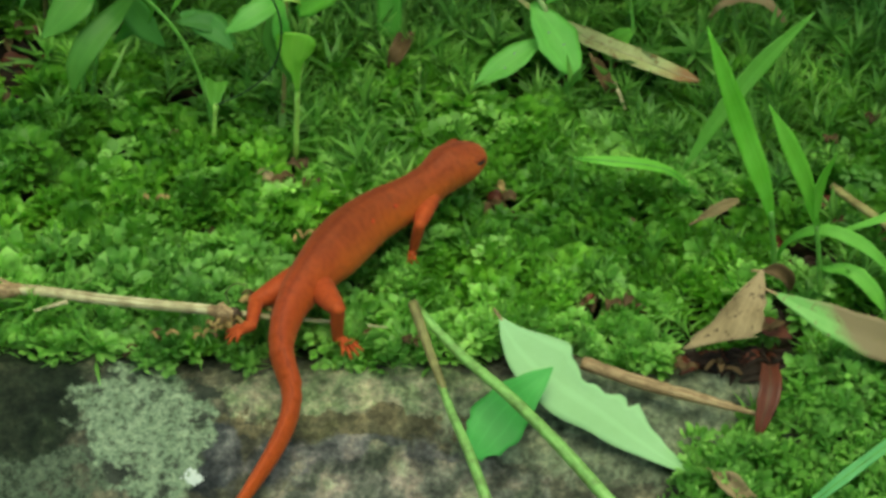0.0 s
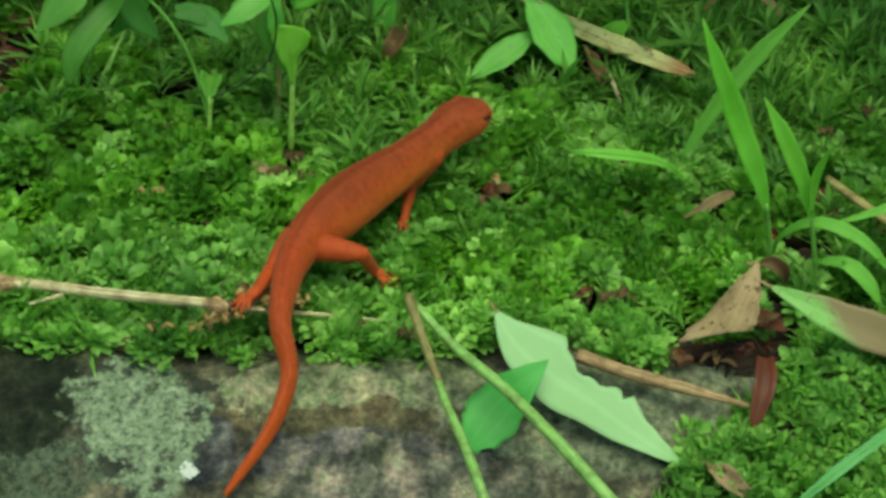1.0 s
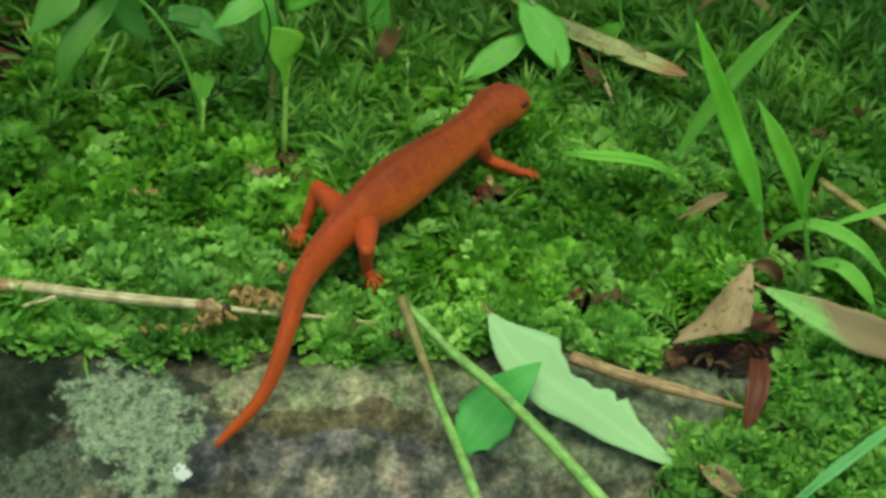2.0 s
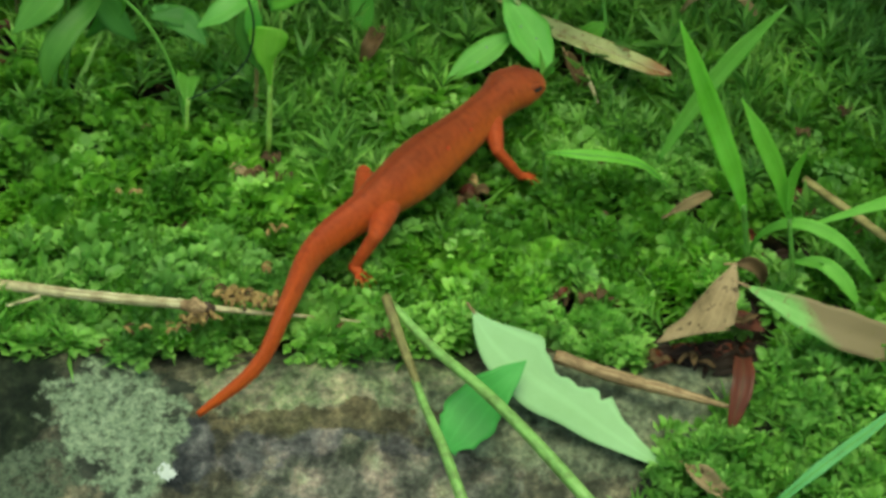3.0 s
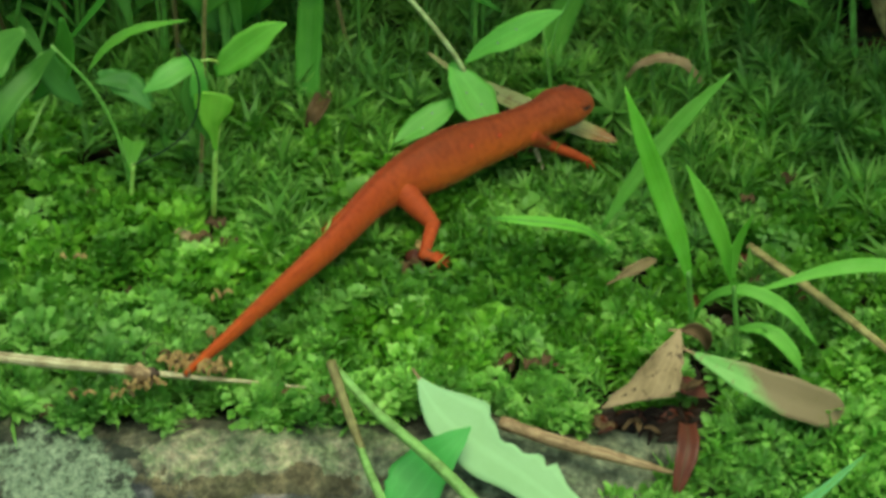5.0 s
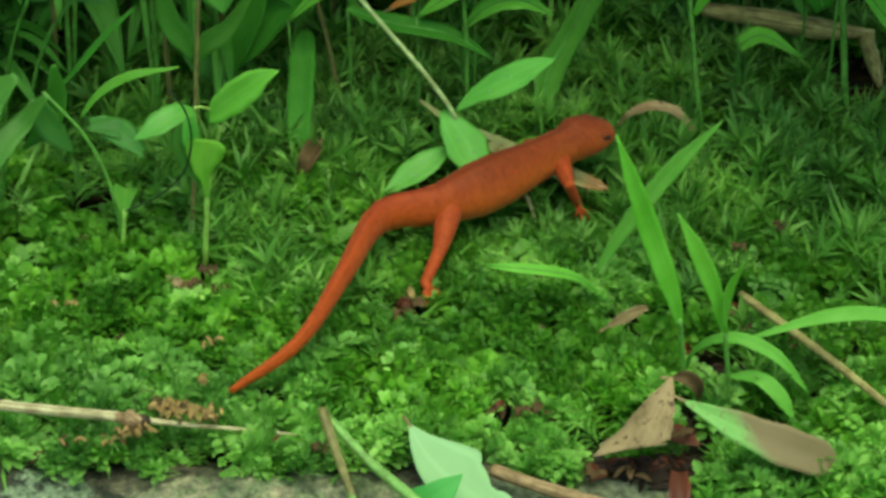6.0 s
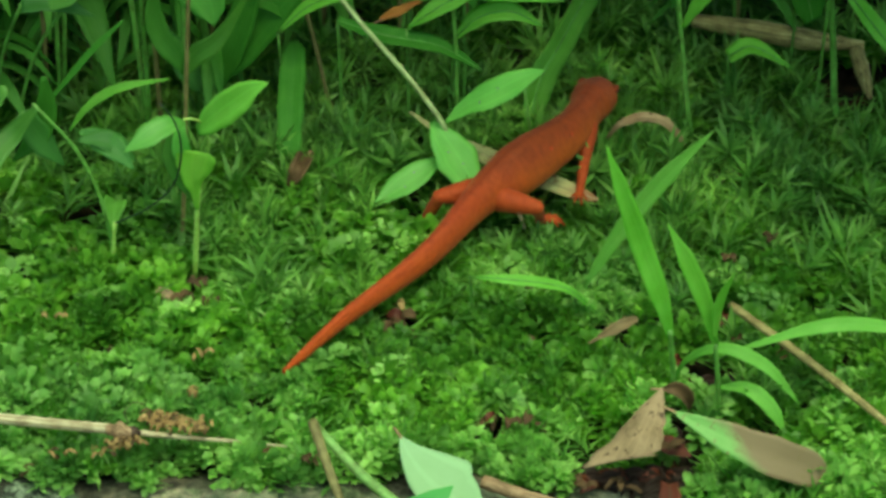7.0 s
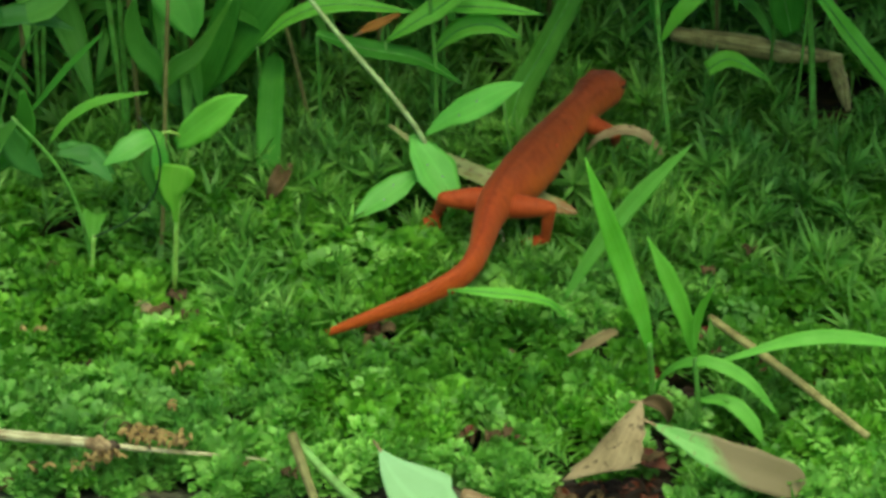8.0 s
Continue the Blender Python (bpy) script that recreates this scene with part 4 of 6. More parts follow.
def funnel_seedling():
    g = thing("seedling", "young seedling with a funnel-shaped leaf and two pointed leaves", "seedling")
    tube("stem", [(-22.0, 22.6, -0.7, 0.86), (-21.6, 22.6, 6.7, 0.84), (-21.2, 22.4, 13.0, 0.80), (-20.2, 22.6, 18.0, 0.55), (-19.4, 22.4, 22.6, 0.45), (-19.6, 22.0, 26.0, 0.45), (-21.0, 21.6, 28.0, 0.42), (-22.8, 21.0, 28.3, 0.40)], M_YOUNGSTEM, g, n=28)
    blade("funnel_lobe", [(-21.3, 21.9, 12.2, 0.66), (-21.5, 21.6, 15.2, 1.3), (-21.7, 21.4, 17.6, 2.9), (-21.4, 21.4, 20.0, 5.2), (-21.1, 21.6, 21.7, 6.0), (-21.0, 21.8, 22.4, 3.6)], M_FUNNEL, g, facing=(0.05, -0.6, 0.8), fold=0.22, wave=0.10, n=28, bites=((0.93, 1.0, 0.3, -1),))
    blade("funnel_lobe", [(-21.9, 22.8, 13.2, 0.5), (-24.0, 23.2, 17.0, 1.9), (-24.9, 23.6, 20.4, 2.7), (-24.9, 24.2, 24.0, 0.4)], M_LEAF_MID, g, facing=(-0.4, -0.7, 0.6), fold=0.3)
    blade("funnel_lobe", [(-22.3, 22.8, 18.8, 1.4), (-23.2, 23.0, 21.4, 2.8), (-23.3, 23.4, 24.0, 2.2), (-22.8, 23.8, 26.2, 0.3)], M_LEAF, g, facing=(-0.2, -0.7, 0.65), fold=0.3)
    blade("leaf", [(-22.6, 21.0, 27.9, 0.81), (-24.7, 19.0, 28.8, 3.06), (-27.6, 17.0, 28.0, 3.54), (-31.0, 16.0, 26.1, 0.16)], M_LEAF, g, facing=(-0.2, -0.6, 0.75), fold=0.2)
    blade("leaf", [(-20.9, 22.0, 25.7, 1.47), (-18.5, 20.0, 29.1, 4.20), (-15.1, 18.0, 33.2, 4.63), (-12.5, 17.0, 36.0, 2.70), (-10.4, 16.0, 37.7, 0.16)], M_LEAF_BRIGHT, g, facing=(0.1, -0.65, 0.75), fold=0.2)
    lone("dry_plant", "stem", [(-24.5, 32.1, -3.9, 0.69), (-23.5, 32.1, 14.7, 0.68), (-22.7, 33.1, 31.8, 0.66), (-21.9, 34.1, 46.3, 0.57)], M_STALK_BROWN, "thin brownish upright stem behind the seedling", "plant")
    tagged(tube("tendril", [(-25.6, 15.0, 35.0, 0.24), (-23.6, 15.0, 31.9, 0.32), (-22.8, 15.0, 27.0, 0.32), (-24.1, 15.0, 21.2, 0.32), (-27.9, 15.0, 17.1, 0.24), (-32.8, 15.0, 14.4, 0.25)], M_TENDRIL, sides=6, n=24), "thin dark curling tendril", "tendril")
    g = thing("seedling", "tiny seedling with a cupped leaf", "seedling")
    tube("stem", [(-34.3, 23.8, -0.6, 0.59), (-34.0, 23.8, 4.1, 0.59), (-33.6, 23.8, 8.4, 0.67)], M_YOUNGSTEM, g)
    blade("leaf", [(-33.8, 23.8, 6.0, 0.50), (-33.9, 25.3, 7.7, 1.68), (-33.9, 27.8, 8.7, 3.55), (-33.8, 28.8, 9.0, 3.22)], M_GRASS_SOFT, g, facing=(0.1, -0.8, 0.6), fold=0.5)


def corner_plants():
    g = thing("leafy_seedling", "seedling with long drooping pointed green leaves", "seedling")
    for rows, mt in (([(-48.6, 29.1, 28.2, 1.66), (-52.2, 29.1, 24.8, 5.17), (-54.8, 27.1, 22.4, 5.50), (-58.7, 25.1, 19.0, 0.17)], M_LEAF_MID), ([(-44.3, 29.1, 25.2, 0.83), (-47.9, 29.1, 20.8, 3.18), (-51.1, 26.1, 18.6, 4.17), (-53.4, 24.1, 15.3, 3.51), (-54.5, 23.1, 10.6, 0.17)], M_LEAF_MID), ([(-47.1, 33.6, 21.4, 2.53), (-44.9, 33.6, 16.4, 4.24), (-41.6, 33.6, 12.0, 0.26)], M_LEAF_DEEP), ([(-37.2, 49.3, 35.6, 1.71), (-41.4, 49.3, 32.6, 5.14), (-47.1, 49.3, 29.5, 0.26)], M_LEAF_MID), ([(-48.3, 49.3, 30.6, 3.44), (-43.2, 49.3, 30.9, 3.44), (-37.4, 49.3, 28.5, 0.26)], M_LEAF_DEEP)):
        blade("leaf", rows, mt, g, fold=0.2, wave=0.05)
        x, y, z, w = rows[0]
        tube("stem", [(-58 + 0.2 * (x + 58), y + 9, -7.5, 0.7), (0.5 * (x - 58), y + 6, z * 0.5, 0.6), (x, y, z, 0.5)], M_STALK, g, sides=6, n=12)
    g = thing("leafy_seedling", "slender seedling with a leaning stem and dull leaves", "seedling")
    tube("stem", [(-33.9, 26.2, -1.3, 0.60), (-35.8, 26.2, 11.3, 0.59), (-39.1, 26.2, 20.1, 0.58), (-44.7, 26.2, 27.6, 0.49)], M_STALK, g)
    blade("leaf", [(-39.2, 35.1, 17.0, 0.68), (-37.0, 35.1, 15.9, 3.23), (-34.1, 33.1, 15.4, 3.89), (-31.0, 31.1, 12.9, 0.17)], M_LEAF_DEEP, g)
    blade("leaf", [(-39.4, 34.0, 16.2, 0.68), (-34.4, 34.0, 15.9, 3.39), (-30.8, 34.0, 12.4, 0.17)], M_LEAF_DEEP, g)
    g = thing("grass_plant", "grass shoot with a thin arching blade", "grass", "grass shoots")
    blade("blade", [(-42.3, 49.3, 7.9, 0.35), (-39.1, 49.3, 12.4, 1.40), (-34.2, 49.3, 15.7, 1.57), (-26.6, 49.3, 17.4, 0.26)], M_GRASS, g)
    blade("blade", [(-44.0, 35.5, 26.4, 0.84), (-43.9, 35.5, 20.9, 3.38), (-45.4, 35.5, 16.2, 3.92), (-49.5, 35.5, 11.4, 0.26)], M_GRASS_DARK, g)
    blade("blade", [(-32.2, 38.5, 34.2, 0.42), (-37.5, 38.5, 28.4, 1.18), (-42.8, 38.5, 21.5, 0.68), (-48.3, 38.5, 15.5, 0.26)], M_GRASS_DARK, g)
    g = thing("leafy_seedling", "tall thin seedling with two upturned dull leaves", "seedling")
    tube("stem", [(-24.2, 56.0, -6.0, 0.7), (-24.4, 55.0, 8.0, 0.7), (-24.6, 55.0, 16.0, 0.7), (-24.0, 56.0, 40.0, 0.6)], M_STALK, g)
    blade("leaf", [(-24.6, 54.6, 15.0, 0.6), (-25.8, 54.6, 18.4, 3.2), (-28.2, 54.6, 22.0, 3.4), (-29.0, 54.6, 26.8, 2.6), (-28.4, 54.6, 31.0, 0.5)], M_GRASS_MID, g, facing=(0.2, -0.9, 0.4))
    blade("leaf", [(-24.6, 54.2, 15.0, 0.6), (-22.6, 54.2, 18.6, 3.2), (-19.6, 54.2, 21.0, 2.8), (-16.6, 54.2, 25.6, 1.4), (-13.8, 54.2, 31.0, 0.5)], M_GRASS_SOFT, g, facing=(-0.2, -0.9, 0.4))
    leaf_thing("hanging_leaf", [(-23.6, 49.4, 37.5, 5.95), (-21.6, 49.4, 33.7, 7.34), (-20.2, 49.4, 30.2, 5.14), (-19.5, 49.4, 26.8, 0.26)], M_LEAF, "broad pointed green leaf hanging down", facing=(0, -0.9, 0.4))


def back_row():
    g = thing("grass_plant", "broad-bladed dark green grass plant", "grass", "grass shoots")
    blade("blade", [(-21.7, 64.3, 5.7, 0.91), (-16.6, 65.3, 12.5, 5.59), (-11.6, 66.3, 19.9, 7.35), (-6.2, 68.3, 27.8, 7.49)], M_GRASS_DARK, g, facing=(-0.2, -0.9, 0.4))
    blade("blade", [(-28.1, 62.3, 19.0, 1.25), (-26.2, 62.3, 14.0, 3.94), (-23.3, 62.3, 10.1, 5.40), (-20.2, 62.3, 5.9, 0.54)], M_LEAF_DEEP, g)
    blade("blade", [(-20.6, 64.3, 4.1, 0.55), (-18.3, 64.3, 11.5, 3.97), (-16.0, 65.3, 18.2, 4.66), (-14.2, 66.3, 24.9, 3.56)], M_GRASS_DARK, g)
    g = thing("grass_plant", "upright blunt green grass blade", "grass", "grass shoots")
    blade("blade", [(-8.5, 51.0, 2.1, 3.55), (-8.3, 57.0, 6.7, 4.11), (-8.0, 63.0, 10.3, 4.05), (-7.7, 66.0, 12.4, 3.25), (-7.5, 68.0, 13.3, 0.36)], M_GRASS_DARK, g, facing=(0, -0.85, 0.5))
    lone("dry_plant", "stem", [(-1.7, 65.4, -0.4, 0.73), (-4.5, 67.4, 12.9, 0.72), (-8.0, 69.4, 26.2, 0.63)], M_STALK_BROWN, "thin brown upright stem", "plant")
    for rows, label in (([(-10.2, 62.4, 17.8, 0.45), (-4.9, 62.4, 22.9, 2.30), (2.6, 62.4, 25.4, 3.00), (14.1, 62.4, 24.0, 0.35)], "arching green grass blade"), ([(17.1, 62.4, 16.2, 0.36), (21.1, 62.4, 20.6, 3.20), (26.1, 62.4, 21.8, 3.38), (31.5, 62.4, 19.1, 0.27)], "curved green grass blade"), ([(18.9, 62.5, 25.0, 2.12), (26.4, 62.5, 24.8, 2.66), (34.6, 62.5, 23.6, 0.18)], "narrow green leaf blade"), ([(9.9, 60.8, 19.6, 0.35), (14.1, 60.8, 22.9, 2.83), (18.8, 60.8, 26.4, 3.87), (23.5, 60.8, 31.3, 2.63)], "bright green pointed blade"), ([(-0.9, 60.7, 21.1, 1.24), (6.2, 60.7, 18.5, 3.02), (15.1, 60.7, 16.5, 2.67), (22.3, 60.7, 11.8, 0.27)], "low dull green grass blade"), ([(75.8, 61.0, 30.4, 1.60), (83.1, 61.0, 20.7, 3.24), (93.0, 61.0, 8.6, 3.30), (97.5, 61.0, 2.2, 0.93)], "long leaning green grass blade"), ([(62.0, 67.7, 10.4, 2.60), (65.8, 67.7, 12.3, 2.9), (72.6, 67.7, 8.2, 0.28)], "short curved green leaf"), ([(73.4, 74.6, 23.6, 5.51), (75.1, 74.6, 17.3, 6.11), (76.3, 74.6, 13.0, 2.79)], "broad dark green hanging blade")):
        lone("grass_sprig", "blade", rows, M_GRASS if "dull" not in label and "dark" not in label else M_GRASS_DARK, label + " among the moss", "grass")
    g = thing("grass_plant", "tall thin grass stem with a side blade", "grass", "grass shoots")
    tube("stem", [(55.9, 59.2, -0.5, 0.91), (53.8, 61.2, 13.7, 0.81), (51.8, 63.2, 30.0, 0.71)], M_STALK, g)
    blade("blade", [(53.3, 61.2, 19.7, 0.54), (55.4, 60.2, 24.8, 2.31), (59.3, 59.2, 30.8, 3.52)], M_GRASS, g)
    for rows in ([(79.9, 64.3, -1.1, 1.11), (77.7, 64.3, 17.1, 1.09), (75.8, 64.3, 29.5, 0.90)], [(18.3, 60.8, -0.2, 0.73), (17.8, 60.8, 14.9, 0.71), (16.3, 60.8, 31.2, 0.61)]):
        lone("grass_sprig", "stem", rows, M_STALK, "thin upright green grass stem", "grass")


grass_plants()
leafy_twig()
funnel_seedling()
corner_plants()
back_row()


# ---- fallen leaves, twigs, litter ----
def fallen():
    leaf_thing("fallen_leaf", [(7.7, -21.5, 5.0, 0.31), (9.8, -25.0, 4.1, 4.27), (13.2, -28.3, 2.6, 8.82), (18.6, -31.2, 0.3, 10.17), (23.1, -33.8, -1.9, 8.04), (27.6, -36.8, -4.2, 5.31), (32.8, -40.9, -6.1, 0.23)], M_PALE, "pale green leaf, underside up, with a bitten edge", M_RIB[M_PALE.name], facing=(0.05, -0.45, 0.9), fold=0.05, wave=0.05, bites=((0.33, 0.62, 0.82, -1), (0.60, 0.68, 0.5, -1), (0.66, 1.0, 0.46, -1)), n=40, cells=10)
    tagged(blade("fallen_leaf", [(14.6, -32.0, 5.0, 0.23), (11.3, -34.2, 3.0, 4.65), (8.3, -35.7, 0.3, 7.22), (5.7, -38.3, -1.9, 6.91), (4.0, -40.0, -3.7, 3.00)], M_TORN, facing=(-0.1, -0.6, 0.8), fold=0.12, wave=0.1, bites=((0.72, 0.80, 0.12, 1), (0.80, 0.90, 0.2, 1), (0.74, 0.86, 0.1, -1), (0.88, 1.0, 0.3, -1), (0.90, 1.0, 0.25, 1)), n=48, cells=8), "mid-green leaf with a ragged end over the stone", "leaf")
    g = thing("grass_stalk", "bent green grass stalk with a browned tip", "grass")
    tube("stalk", [(-3.9, -24.7, 9.2, 0.75), (-1.4, -33.1, 7.4, 0.95), (0.8, -41.0, 5.9, 1.15), (3.3, -48.3, 4.6, 1.4), (6.0, -57.2, 2.6, 1.55)], M_STALK_PALE, g)
    tube("dry_tip", [(-4.0, -24.3, 9.7, 1.5), (-2.5, -29.7, 8.4, 1.4), (-1.0, -34.7, 7.3, 1.25), (0.1, -38.3, 6.5, 1.0)], M_STALK_BROWN, g, label="browned tip")
    tube("stalk", [(-3.9, -24.3, 9.4, 1.2), (1.9, -31.4, 7.2, 1.45), (8.6, -38.8, 5.9, 1.6), (15.0, -46.8, 4.3, 1.75), (22.2, -56.5, 1.9, 1.9)], M_STALK_PALE, g)
    tagged(tube("twig", [(18.8, -26.7, 1.3, 1.99), (26.3, -29.3, 0.1, 1.83), (34.6, -31.6, -0.9, 1.52), (42.1, -32.9, -2.5, 0.61)], M_TWIG, knots=0.08, n=28, sides=10), "short brown and tan twig on the stone", "twig")
    leaf_thing("fallen_leaf", [(44.0, -27.8, 1.8, 2.30), (43.7, -31.9, 1.0, 3.05), (42.8, -34.6, -1.2, 2.28), (41.8, -36.5, -4.1, 0.46)], M_RED, "small dark red withered leaf", M_RIB[M_RED.name], fold=0.3, curl=0.2)
    leaf_thing("fallen_leaf", [(42.9, -17.1, 1.0, 0.63), (44.9, -18.9, 1.0, 2.81), (47.6, -21.1, 1.0, 0.47)], M_RED, "dark red leaf under the brown leaf", fold=0.2)
    leaf_thing("fallen_leaf", [(43.2, -19.0, 11.2, 0.5), (41.4, -21.3, 9.4, 4.2), (39.6, -23.6, 7.5, 7.8), (37.9, -25.9, 5.8, 10.8), (37.4, -26.6, 5.3, 11.2), (37.2, -26.9, 5.0, 10.6)], M_BROWN, "dry brown folded leaf standing in the moss", M_RIB[M_BROWN.name], across=(0.88, -0.21, 0.42), fold=0.10, wave=0.10, n=30, cells=10, thick=0.3, bites=((0.86, 0.95, 0.14, -1), (0.94, 1.0, 0.3, 1)))
    leaf_thing("fallen_leaf", [(43.2, -19.0, 11.0, 0.46), (45.0, -19.0, 11.0, 2.00), (46.6, -18.4, 9.0, 2.01), (47.4, -17.2, 6.0, 0.62)], M_DEBRIS, "dark curled-over rim of a dead leaf", facing=(0.3, -0.7, 0.6), fold=0.4, curl=0.4, n=20, thick=0.3)
    leaf_thing("fallen_leaf", [(44.3, -23.5, 10.8, 0.30), (47.8, -25.3, 10.0, 2.4), (52.3, -26.8, 8.5, 4.3), (57.8, -27.7, 6.3, 5.4), (61.8, -27.6, 4.5, 5.1), (64.2, -27.6, 3.4, 3.6), (65.5, -27.2, 2.6, 1.0)], M_TURNING, "leaf turning from green to brown", M_RIB[M_TURNING.name], facing=(0.1, -0.75, 0.65), fold=0.15, wave=0.08, n=26, cells=8, thick=0.3)
    leaf_thing("fallen_leaf", [(10.5, 56.4, 7.0, 0.54), (15.2, 50.3, 7.0, 1.24), (22.2, 48.4, 4.0, 2.9), (30.1, 44.8, 2.4, 3.2), (35.9, 41.5, 1.8, 2.7), (38.2, 40.4, 1.6, 1.5), (39.5, 39.8, 1.5, 0.34)], M_DRY, "dry straw-coloured leaf strip with a rusty tip", M_RIB[M_DRY.name], facing=(0.1, -0.5, 0.85), fold=0.2, n=26)
    leaf_thing("fallen_leaf", [(41.2, 54.5, 2.0, 0.40), (43.0, 52.3, 7.0, 0.95), (45.2, 52.0, 8.5, 1.45), (47.3, 52.0, 9.0, 1.75), (49.6, 52.2, 8.4, 1.35), (51.5, 52.5, 7.0, 1.6), (54.1, 53.0, 3.0, 0.45)], M_RUST, "curled rusty brown dead leaf", M_RIB[M_RUST.name], facing=(0, -0.8, 0.6), fold=-0.55, curl=0.35, wave=0.22, n=30, cells=8, thick=0.3, bites=((0.42, 0.5, 0.25, 1), (0.74, 0.84, 0.3, -1)))
    tagged(tube("twig", [(56.3, 9.5, 4.0, 1.2), (65.6, -3.4, 4.0, 1.25), (75.0, -17.9, 4.0, 1.05)], M_OLDSTALK, knots=0.05, n=24), "straight thin straw-brown stick in the moss", "twig")
    t = thing("twig", "straw-coloured dry twig with a frayed end", "twig")
    tube("shaft", [(-63.8, -16.7, 5.0, 1.57), (-57.8, -15.6, 5.0, 1.57), (-45.1, -18.0, 5.0, 1.56), (-31.5, -20.0, 5.0, 1.47), (-28.4, -20.2, 4.6, 0.95), (-22.0, -19.3, 3.0, 0.70), (-14.0, -19.4, 2.2, 0.45), (-7.6, -19.2, 1.2, 0.22)], M_STRAW, t, knots=0.03, n=40, sides=10)
    tube("side_shoot", [(-51.3, -18.2, 5.0, 0.70), (-55.9, -19.0, 4.0, 0.39)], M_STRAW, t, n=8)
    tube("side_shoot", [(-57.0, -15.5, 5.0, 0.79), (-60.0, -15.2, 6.0, 0.47), (-62.8, -14.0, 7.0, 0.31)], M_TWIG, t, n=8)
    tube("knot", [(-57.2, -15.5, 5.0, 1.57), (-59.3, -15.7, 5.0, 2.36), (-61.3, -16.2, 5.0, 1.73)], M_TWIG, t, n=8, knots=0.2)
    tube("broken_end", [(-29.2, -20.2, 4.9, 1.0), (-28.4, -20.5, 4.9, 1.55), (-27.4, -20.2, 4.4, 0.7)], M_DARKEND, t, n=8, knots=0.2, label="dark broken end")
    tube("knot", [(-31.9, -20.0, 5.0, 1.54), (-30.1, -20.5, 5.0, 2.31), (-28.4, -20.9, 5.0, 1.08)], M_TWIG, t, n=8, knots=0.25)
    tagged(tube("dry_stalk", [(58.6, 86.3, 6.0, 2.48), (68.4, 81.7, 7.0, 3.41), (77.4, 78.5, 7.0, 3.40), (85.8, 77.2, 7.0, 1.13)], M_OLDSTALK, knots=0.03, n=24, sides=10), "thick dry straw-brown stalk lying in the back", "stalk")
    tagged(tube("dry_stalk", [(84.6, 77.0, 6.0, 2.64), (85.0, 70.2, 5.0, 2.43), (85.3, 65.7, 4.0, 0.93)], M_OLDSTALK, knots=0.08), "broken end of a dry brown stalk", "stalk")
    for rows, mt, label in (([(35.8, -42.3, -4.7, 0.75), (37.7, -44.6, -4.7, 2.70), (40.6, -45.2, -7.0, 1.65)], M_BROWN, "brown crumpled leaf piece on the stone"), ([(36.6, 2.8, 3.0, 0.65), (39.7, 4.1, 4.0, 1.79), (42.5, 6.0, 4.0, 0.65)], M_STRAW_LEAF, "small tan leaf fragment"), ([(-4.9, 49.6, 4.0, 0.71), (-6.6, 41.6, 6.0, 2.95), (-8.3, 41.1, 3.0, 0.70)], M_DEBRIS, "small curled dark red leaf"), ([(6.9, 10.4, 0.2, 0.5), (8.2, 9.4, 0.8, 1.1), (9.6, 7.8, 0.2, 0.4)], M_DEBRIS, "small crumpled dead leaf"), ([(23.1, 42.2, 4.0, 0.87), (24.5, 36.8, 4.0, 2.25), (25.3, 36.0, 2.0, 1.21)], M_DEBRIS, "withered brown leaf shred"), ([(6.0, 72.6, 14.0, 0.73), (9.1, 73.7, 15.0, 1.64), (12.6, 75.3, 16.0, 0.55)], M_ORANGE, "small orange leaf fragment")):
        leaf_thing("leaf_fragment", rows, mt, label, fold=0.4, curl=0.5, wave=0.4)
    rng = random.Random(21)
    for x, y, mt in ((-26.6, 15.4, M_BROWN), (-25.6, 14.4, M_BROWN), (-18.6, 14.0, M_DEBRIS), (-20.0, 13.2, M_DEBRIS), (-40.2, 26.3, M_DEBRIS), (-55.2, 24.1, M_BROWN), (-64.4, 52.2, M_RED), (-67.0, 55.0, M_DEBRIS), (-66.5, 36.6, M_DEBRIS), (-39.0, -20.1, M_DEBRIS), (-42.8, -21.4, M_DEBRIS), (-36.5, -21.0, M_DEBRIS), (20.5, -14.0, M_RED), (23.0, -13.4, M_DEBRIS), (27.1, -14.0, M_RED), (34.0, -46.6, M_BROWN), (37.4, -49.6, M_BROWN), (10.0, 6.0, M_DEBRIS), (-47.0, -6.0, M_DEBRIS), (-10.5, -17.5, M_DEBRIS), (27.0, 5.0, M_DEBRIS), (55.0, 9.0, M_DEBRIS), (57.5, 6.0, M_DEBRIS), (52.0, 8.0, M_BROWN), (62.0, 46.0, M_DEBRIS), (68.0, 44.0, M_RUST), (-33.5, 4.5, M_DEBRIS), (8.4, 12.6, M_HUSK), (6.6, 8.4, M_DEBRIS), (9.6, 10.0, M_DEBRIS), (7.6, 11.4, M_RED)):
        a, ln = rng.uniform(0, 6.28), rng.uniform(0.8, 1.4)
        dx, dy, z = math.cos(a) * ln, math.sin(a) * ln * 0.7, canopy(x, y) + (1.0 if y > -30 else 2.6)
        tagged(blade("leaf_fragment", [(x - dx, y - dy, z - 0.5, 0.4), (x, y, z + 0.3, rng.uniform(0.9, 1.6)), (x + dx, y + dy, z - 0.2, 0.4)], mt, fold=0.4, curl=0.5, wave=0.3, n=8, cells=4), "small rusty leaf scrap lying on the moss", "leaf", "litter")
    tagged(tube("tendril", [(-29.0, -19.4, 5.4, 0.14), (-29.6, -17.6, 6.0, 0.14), (-28.6, -15.8, 6.2, 0.14), (-27.2, -15.6, 5.8, 0.12)], M_DARKEND, sides=6, n=16), "fine dark curled hair by the husks", "tendril")
